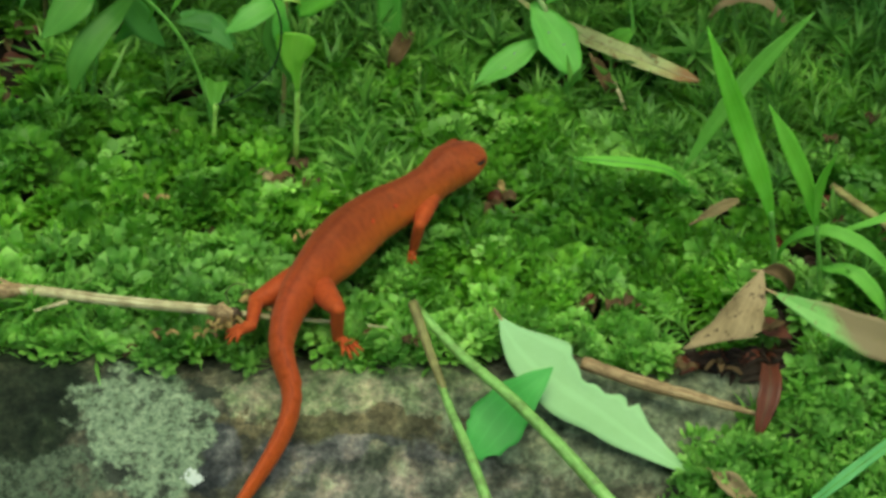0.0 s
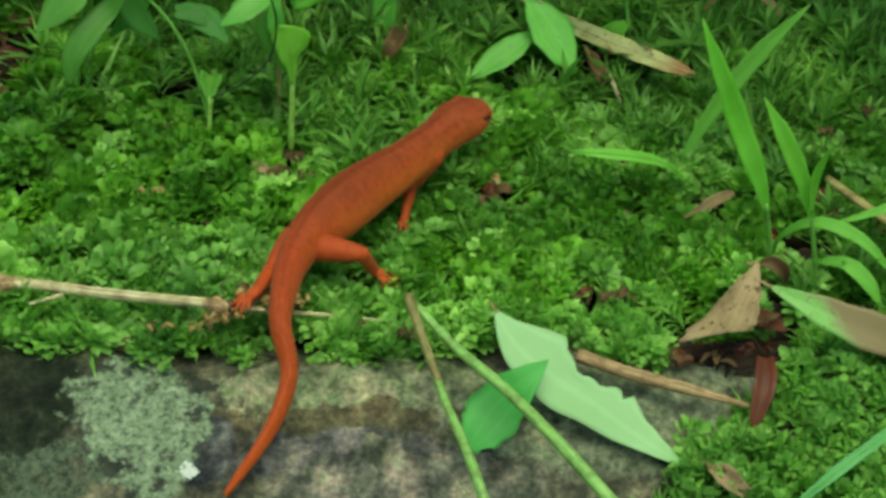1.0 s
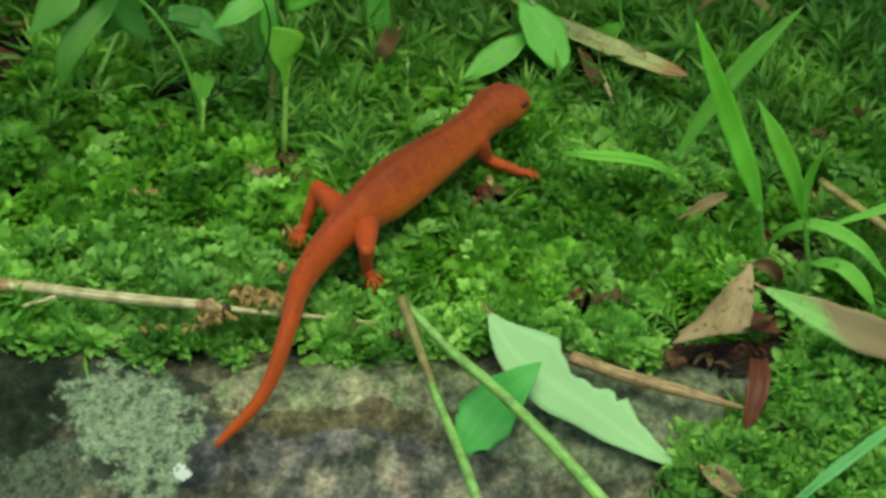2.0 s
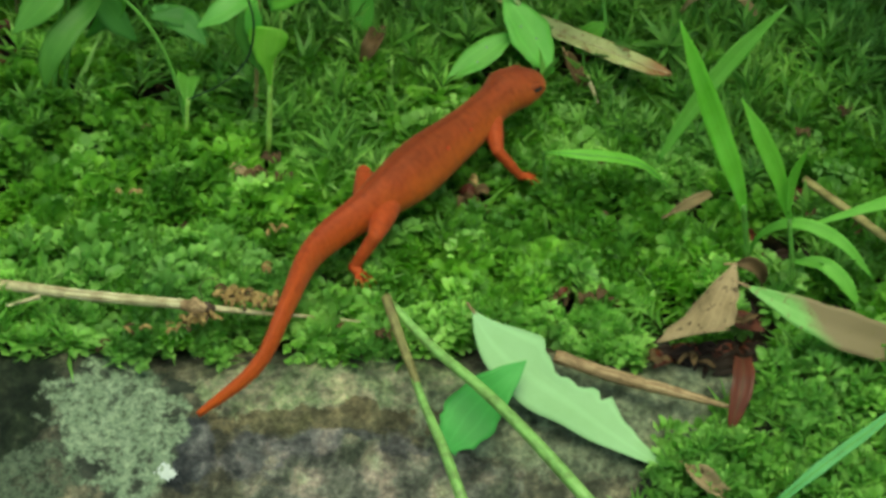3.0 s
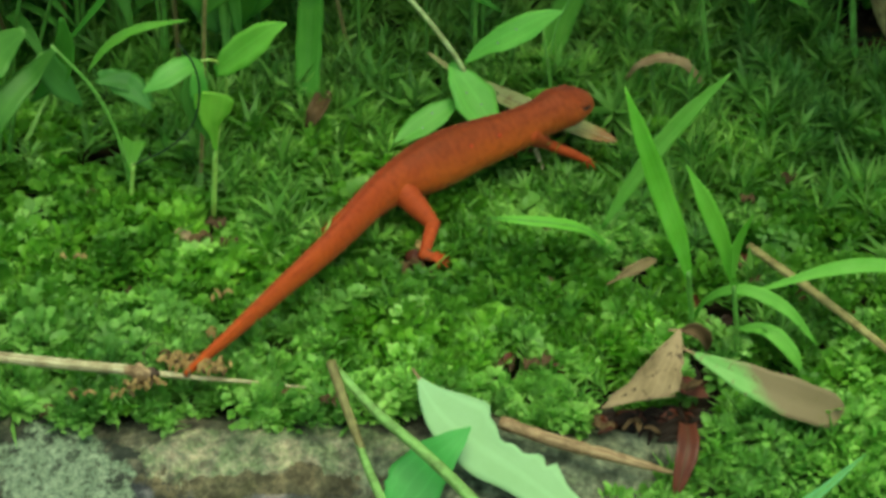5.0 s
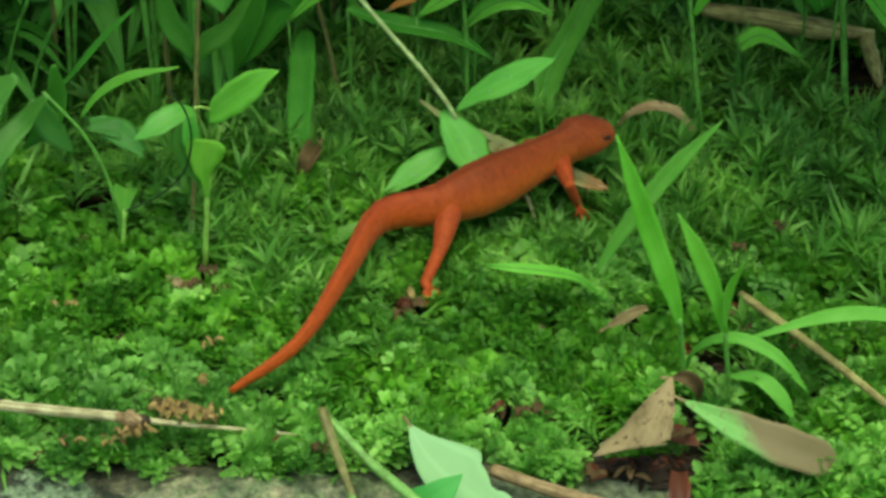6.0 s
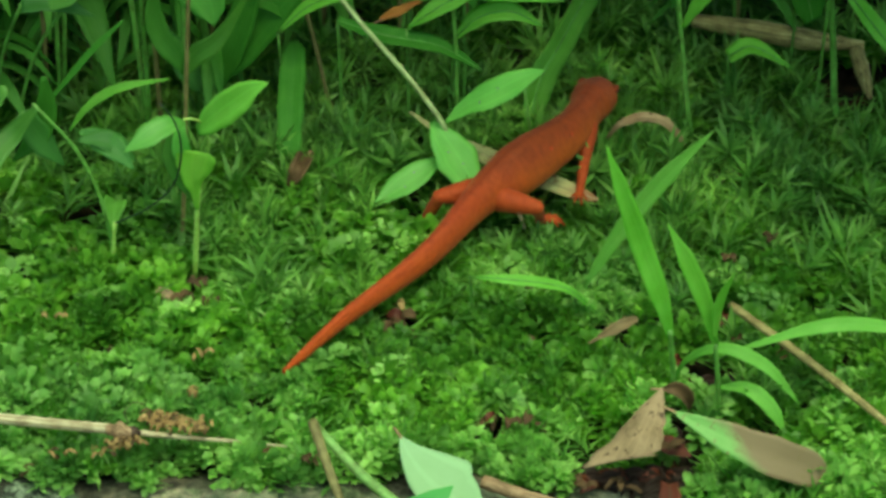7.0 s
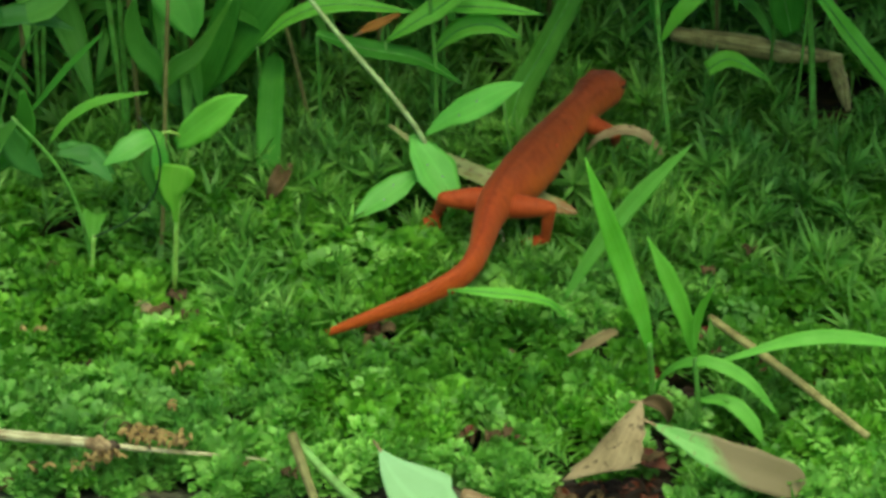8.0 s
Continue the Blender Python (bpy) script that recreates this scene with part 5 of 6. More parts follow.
    tagged(tube("dry_stalk", [(25.9, 36.8, 4.0, 0.61), (27.0, 35.2, 2.0, 0.69), (27.8, 34.3, 0.0, 0.43)], M_STRAW), "short pale dry stalk", "stalk")
    rng = random.Random(8)
    for rows, mt, name, label, cat in (([(-30.9, -22.4, 3.6, 0.08), (-28.6, -21.2, 4.4, 0.08), (-26.4, -16.6, 4.4, 0.08), (-25.4, -18.0, 4.4, 0.08), (-23.4, -17.4, 4.4, 0.08), (-22.4, -18.6, 4.4, 0.08), (-20.4, -17.9, 4.2, 0.08), (-19.4, -18.8, 4.2, 0.08), (-30.4, -22.0, 4.4, 0.08), (-34.0, -22.8, 3.4, 0.08), (-38.0, -22.6, 3.0, 0.08), (-21.8, -9.9, 3.0, 0.08), (-19.8, 0.2, 2.0, 0.08), (-41.5, 9.2, 2.0, 0.08)], M_HUSK, "bud_husk", "tan papery bud husk by the twig", "husk"), ([(20.6, -14.0, 1.2, 0.08), (24.6, -13.4, 1.2, 0.08), (45.1, -20.2, 2.2, 0.08), (33.2, -25.8, -0.1, 0.08), (37.8, -25.8, -0.1, 0.08), (-22.8, 13.7, 2.2, 0.08), (-20.5, 17.9, 2.2, 0.08), (28.7, 17.7, 1.2, 0.08), (-3.6, -22.5, 1.2, 0.08), (58.5, 23.4, 2.2, 0.09), (64.2, 29.2, 2.2, 0.09)], M_DEBRIS, "leaf_fragment", "dark red-brown leaf fragment in the moss", "leaf")):
        for i, (x, y, z, w) in enumerate(rows):
            for k in range(4 if name != "bud_husk" else 12 if i < 9 else 3):
                husk = name == "bud_husk"
                a, ln = rng.uniform(0, 6.28), rng.uniform(0.45, 0.9) if husk else rng.uniform(0.5, 1.3)
                ox, oy = x + rng.uniform(-1.6, 1.6), y + rng.uniform(-1.0, 1.0)
                dx, dy = math.cos(a) * ln, math.sin(a) * ln
                tagged(blade(name, [(ox - dx, oy - dy, z - 0.4, 0.4), (ox, oy, z + 0.2 + rng.uniform(0, 0.4), rng.uniform(0.32, 0.55) if husk else rng.uniform(0.5, 1.1)), (ox + dx, oy + dy, z, 0.3)], M_DEBRIS if husk and k % 4 == 3 else mt, fold=0.5, curl=0.5, wave=0.2, n=8, cells=4), label, cat, "litter")


def hollow_litter():
    """Shreds of brown leaves in the bare hollows; the near-black ones paint in the shade there."""
    rng = random.Random(33)
    for cx, cy, cr in BARE:
        for k in range(int(cr * 1.3)):
            a, d = rng.uniform(0, 6.28), cr * math.sqrt(rng.random()) * 0.9
            x, y, z = cx + d * math.cos(a), cy + d * math.sin(a), -5.2 + rng.uniform(0, 2.2)
            h, ln, w = rng.uniform(0, 6.28), rng.uniform(1.0, 2.6), rng.uniform(0.8, 2.1)
            dx, dy = ln * math.cos(h), ln * math.sin(h)
            if y < stone_edge(x) + 1.5:
                # under the brown leaf, black shreds on the stone paint in its shade
                if not (30 < x < 48 and y > -25.8):
                    continue
                z = -2.6 - 0.25 * max(0.0, stone_edge(x) - y) + rng.uniform(0.3, 1.0)
            tagged(blade("leaf_fragment", [(x - dx, y - dy, z, 0.3), (x, y, z + 0.7, w), (x + dx, y + dy, z + 0.2, 0.3)], rng.choice((M_DEBRIS, M_RED, M_SHADE_LEAF, M_SHADE_LEAF)) if not (30 < x < 48 and y < -18) else rng.choice((M_SHADE_LEAF, M_SHADE_LEAF, M_SHADE_LEAF, M_RED)), fold=0.4, curl=0.4, wave=0.2, n=8, cells=4), "leaf shred on bare leaf mould, many blackened as painted shade", "leaf", "litter")


def tall_grass():
    """Tall grass round the back: stems and arching blades that rise out of view, added to shade the moss below."""
    rng = random.Random(71)

    def tuft(tall, blades, low, reach, label, light=False):
        g = thing("grass_tuft", label, "grass", "grass tufts")
        for k in range(3):
            a = rng.uniform(0, 6.28)
            lean = rng.uniform(0.05, 0.15) * tall
            tube("stem", [(rng.uniform(-2, 2), rng.uniform(-2, 2), -8, 0.9), (lean * 0.4 * math.cos(a), lean * 0.4 * math.sin(a), tall * 0.5, 0.8), (lean * math.cos(a), lean * math.sin(a), tall, 0.5)], M_STALK if k else M_STALK_BROWN, g, sides=6, n=8)
        for k in range(blades):
            a = rng.uniform(0, 6.28)
            z0 = rng.uniform(low, 0.95) * tall
            r = rng.uniform(0.6, 1.0) * reach
            c, s = math.cos(a), math.sin(a)
            w = rng.uniform(0.10, 0.16) * reach
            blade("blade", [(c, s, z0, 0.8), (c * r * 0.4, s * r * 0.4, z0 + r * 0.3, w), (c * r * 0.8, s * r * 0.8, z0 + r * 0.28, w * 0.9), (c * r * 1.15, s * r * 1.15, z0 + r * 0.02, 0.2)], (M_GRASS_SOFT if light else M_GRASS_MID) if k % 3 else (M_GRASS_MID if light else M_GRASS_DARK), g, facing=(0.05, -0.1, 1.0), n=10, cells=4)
        return g

    def sow(kinds, spots, lean=(-5, 5), aside=0, rng=rng):
        for i, (x, y) in enumerate(spots):
            m = pose(x * MM, y * MM, 0) @ pose(0, 0, 0, rng.uniform(*lean), aside + rng.uniform(-5, 5)) @ pose(0, 0, 0, 0, 0, rng.uniform(0, 360))
            if i < len(kinds):
                kinds[i].matrix_basis = m
            else:
                copy_thing(kinds[i % len(kinds)], m)

    label = "tall grass tuft with long arching green blades added for shade"
    back = [tuft(140, 15, 0.5, 52, label), tuft(165, 15, 0.45, 58, label), tuft(125, 15, 0.55, 48, label)]
    sow(back, [(x, y) for x, y, r in scatter(19.0, 77, x0=-120, x1=160, y0=98, y1=200) if r < 0.7], (0, 18))
    # tufts added outside the view on the right, only to shade that side
    sow([tuft(118, 14, 0.45, 50, label), tuft(98, 14, 0.45, 46, label)], [(x, y) for x, y, r in scatter(17.0, 79, x0=108, x1=165, y0=30, y1=100) if r < 0.4], (0, 10), -16)
    label = "low thin grass tuft among the moss"
    low = [tuft(26, 7, 0.1, 17, label), tuft(34, 7, 0.1, 20, label), tuft(20, 6, 0.1, 14, label)]
    sow(low, [(x, y) for x, y, r in scatter(12.0, 78, x0=-90, x1=140, y0=82, y1=140) if r < (0.9 if x < 25 else 0.4)])
    extra = random.Random(5)
    label = "light green grass tuft with arching blades"
    pale = [tuft(92, 12, 0.2, 40, label, True), tuft(70, 12, 0.15, 36, label, True), tuft(110, 12, 0.25, 44, label, True)]
    sow(pale, ((-70, 78), (-52, 92), (-34, 84)), rng=extra)
    # unseen blades added above the left corner to shade its moss
    for k, (x, y) in enumerate(((-60, 57), (-46, 65), (-31, 59))):
        copy_thing(back[k], pose(x * MM, y * MM, 0) @ pose(0, 0, 0, extra.uniform(-4, 4), extra.uniform(-4, 4)) @ pose(0, 0, 0, 0, 0, extra.uniform(0, 360)))
    for kinds, step, seed, x0, x1, y0, y1, most in ((low, 9.0, 81, -95, -12, 66, 104, 0.45), (pale, 21.0, 83, -130, 5, 100, 170, 0.4)):
        for x, y, r in scatter(step, seed, x0=x0, x1=x1, y0=y0, y1=y1):
            if r < most:
                copy_thing(kinds[extra.randrange(3)], pose(x * MM, y * MM, 0) @ pose(0, 0, 0, extra.uniform(0, 14), extra.uniform(-6, 6)) @ pose(0, 0, 0, 0, 0, extra.uniform(0, 360)))


fallen()
hollow_litter()
tall_grass()

# ---- the red eft ----
# the eft: where each station of its spine is, (seconds, x, y, z), millimetres
SNOUT = [(0, 5.4, 12.6, 8.0), (0.5, 5.8, 14.7, 8.0), (1, 6.9, 21.8, 8.0), (1.2, 8.4, 24.0, 8.0), (2.3, 14.8, 25.9, 8.0), (2.5, 15.0, 26.2, 8.0), (3, 18.7, 29.2, 8.0), (3.5, 24.8, 33.3, 8.0), (4, 29.0, 37.3, 8.0), (4.5, 33.0, 39.3, 8.0), (5, 34.9, 41.9, 8.0), (5.2, 36.1, 43.1, 8.0), (6.3, 41.1, 48.5, 8.0), (6.5, 41.7, 51.3, 8.0), (7, 41.6, 63.0, 8.0), (7.5, 42.7, 71.5, 8.0), (8, 47.4, 68.7, 8.0)]
HEAD = [(0, 2.5, 10.3, 8.5), (0.5, 2.9, 11.9, 8.5), (1, 3.9, 19.0, 8.5), (1.2, 5.3, 21.1, 8.5), (2.3, 11.4, 23.7, 8.5), (2.5, 11.6, 24.8, 8.5), (3, 14.8, 27.2, 8.5), (3.5, 21.1, 31.1, 8.5), (4, 25.4, 35.0, 8.5), (4.5, 29.4, 37.4, 8.5), (5, 31.4, 39.6, 8.5), (5.2, 32.5, 41.5, 8.5), (6.3, 37.4, 46.2, 8.5), (6.5, 38.0, 48.9, 8.5), (7, 39.3, 57.2, 8.5), (7.5, 40.4, 65.5, 8.5), (8, 43.8, 63.6, 8.5)]
SHOULDER = [(0, -3.9, 2.1, 8.0), (0.5, -3.8, 4.4, 8.0), (1, -3.7, 9.2, 8.0), (1.2, -2.0, 12.0, 8.0), (2.3, 4.7, 14.5, 8.0), (2.5, 4.8, 15.5, 8.0), (3, 7.8, 17.1, 8.0), (3.5, 13.5, 24.7, 8.0), (4, 16.3, 28.2, 8.0), (4.5, 20.1, 29.9, 8.0), (5, 23.5, 33.4, 8.0), (5.2, 24.4, 35.3, 8.0), (6.3, 30.5, 39.8, 8.0), (6.5, 31.6, 40.9, 8.0), (7, 35.1, 48.8, 8.0), (7.5, 34.1, 53.0, 8.0), (8, 36.7, 51.8, 8.0)]
BACK = [(0, -11.4, -4.5, 7.5), (0.5, -12.8, -3.5, 7.5), (1, -12.4, -0.2, 7.5), (1.2, -11.2, 1.8, 7.5), (2.3, -2.3, 5.5, 7.5), (2.5, -1.2, 6.5, 7.5), (3, 1.1, 8.8, 7.5), (3.5, 5.3, 15.9, 7.5), (4, 6.9, 23.8, 7.5), (4.5, 9.4, 24.0, 7.5), (5, 13.6, 27.4, 7.5), (5.2, 15.3, 30.1, 7.5), (6.3, 22.0, 32.8, 8.0), (6.5, 22.3, 35.5, 8.0), (7, 28.3, 41.3, 7.5), (7.5, 28.7, 42.5, 7.5), (8, 31.7, 43.0, 7.5)]
HIP = [(0, -19.2, -17.7, 7.0), (0.5, -20.3, -15.0, 7.0), (1, -19.2, -10.5, 7.0), (1.2, -18.0, -8.6, 7.0), (2.3, -9.4, -3.1, 7.0), (2.5, -8.0, -2.2, 7.0), (3, -6.6, -0.9, 7.0), (3.5, -3.2, 5.5, 7.0), (4, -2.2, 15.2, 7.0), (4.5, -0.5, 16.0, 7.0), (5, 3.8, 19.4, 7.0), (5.2, 5.4, 22.0, 7.0), (6.3, 13.3, 28.3, 8.0), (6.5, 13.3, 32.6, 8.0), (7, 21.1, 32.8, 7.0), (7.5, 23.4, 31.0, 7.0), (8, 26.0, 33.7, 7.0)]
TAIL_ROOT = [(0, -21.8, -26.2, 4.1), (0.5, -22.0, -25.3, 4.5), (1, -21.4, -23.3, 5.4), (1.2, -20.9, -21.7, 5.5), (2.3, -16.3, -12.0, 5.5), (2.5, -15.4, -9.9, 5.5), (3, -14.3, -9.2, 5.5), (3.5, -11.8, -1.2, 5.5), (4, -9.9, 6.2, 6.0), (4.5, -9.4, 6.9, 6.0), (5, -4.0, 7.5, 6.0), (5.2, -1.6, 10.7, 6.0), (6.3, 5.3, 26.8, 8.5), (6.5, 5.9, 29.4, 8.5), (7, 13.6, 20.7, 6.0), (7.5, 18.6, 15.7, 6.0), (8, 22.0, 19.7, 6.0)]
TAIL_MIDDLE = [(0, -20.2, -31.9, -0.0), (0.5, -20.2, -31.0, 0.4), (1, -20.0, -29.8, 0.9), (1.2, -19.6, -27.9, 1.8), (2.3, -19.3, -24.0, 5.2), (2.5, -18.9, -22.5, 5.2), (3, -17.7, -21.1, 5.2), (3.5, -17.9, -9.6, 5.0), (4, -17.3, -2.5, 5.0), (4.5, -17.8, -1.7, 5.0), (5, -11.1, -1.8, 5.0), (5.2, -8.4, -0.7, 5.0), (6.3, -0.1, 13.8, 8.5), (6.5, 0.0, 17.5, 8.5), (7, 7.4, 13.6, 5.0), (7.5, 11.1, 10.8, 5.0), (8, 15.6, 14.0, 5.0)]
TAIL_END = [(0, -22.1, -38.0, -3.7), (0.5, -22.7, -37.8, -3.7), (1, -22.3, -36.6, -3.1), (1.2, -21.9, -35.5, -2.6), (2.3, -22.7, -30.3, -0.3), (2.5, -22.2, -29.4, 0.1), (3, -21.5, -28.1, 0.7), (3.5, -21.5, -23.4, 5.2), (4, -20.2, -18.1, 5.4), (4.5, -21.9, -14.9, 5.2), (5, -17.8, -11.8, 4.8), (5.2, -15.3, -11.6, 4.0), (6.3, -5.7, -1.8, 7.0), (6.5, -5.1, 1.9, 7.0), (7, -0.0, 5.9, 4.0), (7.5, 3.7, 6.7, 4.0), (8, 7.3, 9.9, 4.0)]
TAIL_TIP = [(0, -29.6, -48.7, -10.0), (0.5, -29.8, -47.4, -9.5), (1, -28.1, -44.1, -8.0), (1.2, -27.5, -42.6, -7.3), (2.3, -29.0, -36.0, -4.4), (2.5, -28.5, -35.5, -4.1), (3, -29.3, -33.4, -3.2), (3.5, -25.5, -29.6, -1.5), (4, -24.0, -29.8, 1.2), (4.5, -24.1, -26.9, 3.2), (5, -24.1, -20.3, 4.2), (5.2, -22.1, -17.0, 3.4), (6.3, -15.0, -9.5, 2.0), (6.5, -11.0, -7.9, 2.0), (7, -8.5, -4.1, 2.0), (7.5, -4.1, 6.7, 2.0), (8, 0.8, 8.5, 2.0)]
# its legs: (seconds, knee x, y, z, ankle x, y, z, toes x, y, z), millimetres
RIGHT_FORE = [(0, -3.3, -3.9, 7.1, -4.2, -2.8, 1.9, -4.7, -4.4, 0.9), (0.5, -3.5, 2.0, 2.5, -4.5, -3.3, 1.9, -4.8, -4.8, 0.9), (1, -3.9, 8.6, 3.4, -4.8, 3.5, 1.9, -4.9, 2.8, 0.9), (1.2, -0.9, 16.3, 4.4, 3.4, 13.1, 4.0, 5.5, 12.9, 3.0), (2.3, 9.9, 16.7, 2.8, 14.6, 14.1, 1.9, 18.7, 14.4, 0.9), (2.5, 11.1, 12.5, 5.4, 15.0, 13.9, 1.9, 18.4, 14.2, 0.9), (3, 11.9, 13.1, 6.1, 15.2, 13.4, 1.9, 18.6, 13.7, 0.9), (3.5, 14.2, 18.6, 5.4, 16.2, 15.0, 1.9, 17.2, 13.7, 0.9), (4, 18.0, 23.7, 4.8, 16.8, 17.5, 1.9, 16.5, 13.5, 0.9), (4.5, 21.0, 24.6, 8.6, 18.2, 25.0, 4.0, 16.7, 23.6, 3.0), (5, 28.3, 35.7, 3.9, 33.3, 35.1, 1.9, 36.0, 34.2, 0.9), (5.2, 31.3, 32.1, 5.6, 33.7, 35.2, 1.9, 35.2, 33.3, 0.9), (6.3, 33.3, 34.3, 7.0, 34.8, 35.1, 1.9, 35.7, 31.8, 0.9), (6.5, 35.2, 42.4, 2.2, 35.5, 37.0, 1.9, 35.5, 34.5, 0.9), (7, 37.6, 46.2, 4.7, 36.4, 39.9, 1.9, 35.6, 35.6, 0.9), (7.5, 42.1, 59.6, 5.0, 47.8, 63.3, 2.5, 50.3, 63.8, 1.5), (8, 46.7, 55.2, 6.0, 46.8, 58.7, 1.9, 48.9, 59.7, 0.9)]
LEFT_FORE = [(0, -8.3, 0.3, 5.4, -6.5, 3.9, 1.8, -5.3, 6.0, 1.2), (0.5, -8.2, 2.7, 5.2, -6.2, 6.3, 1.8, -4.9, 8.3, 1.2), (1, -7.2, 8.3, 6.5, -6.1, 11.1, 2.0, -5.1, 13.0, 1.2), (1.2, -5.8, 10.5, 6.0, -4.4, 13.8, 1.9, -3.3, 15.8, 1.2), (2.3, 1.0, 13.5, 6.3, 2.4, 16.4, 2.0, 3.5, 18.3, 1.2), (2.5, 1.3, 14.4, 6.3, 2.5, 17.4, 2.0, 3.6, 19.3, 1.2), (3, 4.4, 16.4, 6.6, 5.6, 19.2, 2.1, 6.7, 20.9, 1.2), (3.5, 8.9, 23.1, 5.2, 11.1, 26.7, 1.8, 12.6, 28.7, 1.2), (4, 12.9, 28.2, 6.6, 14.6, 30.7, 2.1, 15.9, 32.2, 1.2), (4.5, 16.3, 29.8, 6.2, 18.4, 32.4, 2.0, 19.9, 33.9, 1.2), (5, 19.2, 32.7, 5.6, 21.7, 35.8, 1.9, 23.4, 37.5, 1.2), (5.2, 20.3, 34.8, 5.7, 22.6, 37.8, 1.9, 24.3, 39.4, 1.2), (6.3, 28.9, 47.1, 4.9, 28.2, 51.6, 2.0, 29.7, 52.1, 1.0), (6.5, 27.6, 41.5, 6.1, 30.3, 43.7, 2.0, 32.2, 44.8, 1.2), (7, 31.5, 48.4, 6.7, 32.8, 50.9, 2.1, 33.9, 52.6, 1.2), (7.5, 32.5, 60.0, 2.9, 31.6, 54.7, 2.4, 31.8, 55.9, 1.2), (8, 35.3, 59.2, 3.2, 34.4, 53.9, 2.4, 34.4, 54.7, 1.2)]
RIGHT_HIND = [(0, -14.2, -23.1, 7.7, -14.4, -22.1, 1.9, -11.1, -24.9, 0.9), (0.5, -12.3, -11.1, 6.3, -8.8, -7.3, 3.5, -6.4, -4.6, 2.5), (1, -10.6, -11.7, 7.0, -8.9, -9.2, 1.9, -5.9, -10.8, 0.9), (1.2, -11.6, -3.9, 3.4, -8.4, -8.6, 1.9, -5.7, -10.7, 0.9), (2.3, -7.7, -9.6, 7.4, -9.3, -8.3, 1.9, -7.2, -11.4, 0.9), (2.5, -6.5, -8.7, 7.3, -8.7, -8.1, 1.9, -6.6, -10.7, 0.9), (3, -5.7, -7.5, 6.9, -8.7, -8.0, 1.9, -6.6, -10.6, 0.9), (3.5, -4.6, -0.1, 3.7, -7.5, -5.2, 1.9, -5.6, -10.6, 0.9), (4, 6.2, 12.2, 6.6, 9.4, 16.1, 3.5, 13.4, 18.4, 2.5), (4.5, 5.9, 10.5, 6.8, 9.0, 9.3, 1.9, 13.7, 10.1, 0.9), (5, 10.6, 15.6, 3.4, 9.1, 10.1, 1.9, 13.6, 9.7, 0.9), (5.2, 9.7, 15.5, 5.8, 9.0, 11.2, 1.9, 13.9, 9.9, 0.9), (6.3, 13.7, 21.5, 4.4, 11.2, 15.7, 1.9, 10.7, 13.5, 0.9), (6.5, 12.7, 25.2, 7.7, 11.7, 23.9, 3.4, 13.8, 19.9, 2.4), (7, 29.2, 29.7, 7.1, 30.0, 33.3, 2.5, 33.9, 34.8, 1.5), (7.5, 32.1, 30.5, 7.3, 33.2, 32.6, 1.9, 30.8, 32.2, 0.9), (8, 34.3, 31.9, 7.8, 33.9, 32.4, 1.9, 30.9, 32.4, 0.9)]
LEFT_HIND = [(0, -25.5, -19.3, 6.0, -25.8, -25.2, 6.6, -28.0, -25.6, 5.6), (0.5, -24.5, -18.6, 6.6, -25.5, -24.4, 6.6, -28.5, -25.7, 5.6), (1, -23.0, -14.1, 6.1, -25.6, -21.5, 6.6, -28.1, -23.5, 5.6), (1.2, -21.9, -12.2, 5.9, -25.4, -20.9, 6.2, -27.7, -22.0, 5.2), (2.3, -12.9, 5.7, 7.2, -13.9, 8.0, 1.9, -14.2, 7.3, 0.9), (2.5, -8.6, 6.4, 6.7, -9.3, 9.8, 1.9, -10.2, 10.1, 0.9), (3, -7.5, 7.9, 6.5, -4.3, 8.7, 1.6, -2.6, 10.6, 0.9), (3.5, -6.4, 9.8, 6.0, -0.5, 15.0, 1.6, 1.2, 16.8, 0.9), (4, -6.3, 12.3, 6.9, -8.9, 13.9, 1.9, -9.4, 13.5, 0.9), (4.5, -4.9, 14.8, 3.2, -6.7, 9.3, 1.9, -2.4, 8.6, 0.9), (5, -1.5, 18.6, 3.7, -5.7, 14.9, 1.9, -7.5, 13.2, 0.9), (5.2, 4.9, 30.9, 6.5, 1.2, 31.0, 1.9, -0.1, 28.7, 0.9), (6.3, 16.6, 34.3, 2.9, 11.8, 31.1, 1.5, 9.5, 29.6, 1.2), (6.5, 17.4, 38.0, 2.9, 12.2, 35.6, 1.5, 9.7, 34.5, 1.2), (7, 14.5, 32.4, 7.2, 12.6, 34.1, 1.9, 12.1, 32.7, 0.9), (7.5, 15.8, 33.3, 6.8, 14.1, 36.5, 2.2, 15.6, 32.7, 1.2), (8, 18.5, 35.7, 7.0, 17.8, 39.1, 2.2, 16.4, 36.7, 1.2)]
LENGTHS = {"trunk": 39.0, "tail": 43.0}
eft = thing("red_eft", "orange-red juvenile newt walking over the moss", "newt")


def girth(s):
    """Half width of the body s millimetres behind the snout."""
    return float(np.interp(s, (0, 0.5, 1.3, 2.6, 4.4, 6.5, 8.5, 10, 13.5, 17, 22, 27, 31, 35, 39, 43, 50, 60, 70, 78, 82), (1.25, 2.0, 2.6, 3.2, 3.65, 3.5, 3.05, 2.78, 2.85, 3.0, 3.4, 3.85, 3.85, 3.25, 2.7, 2.2, 1.68, 1.27, 0.92, 0.6, 0.35)))


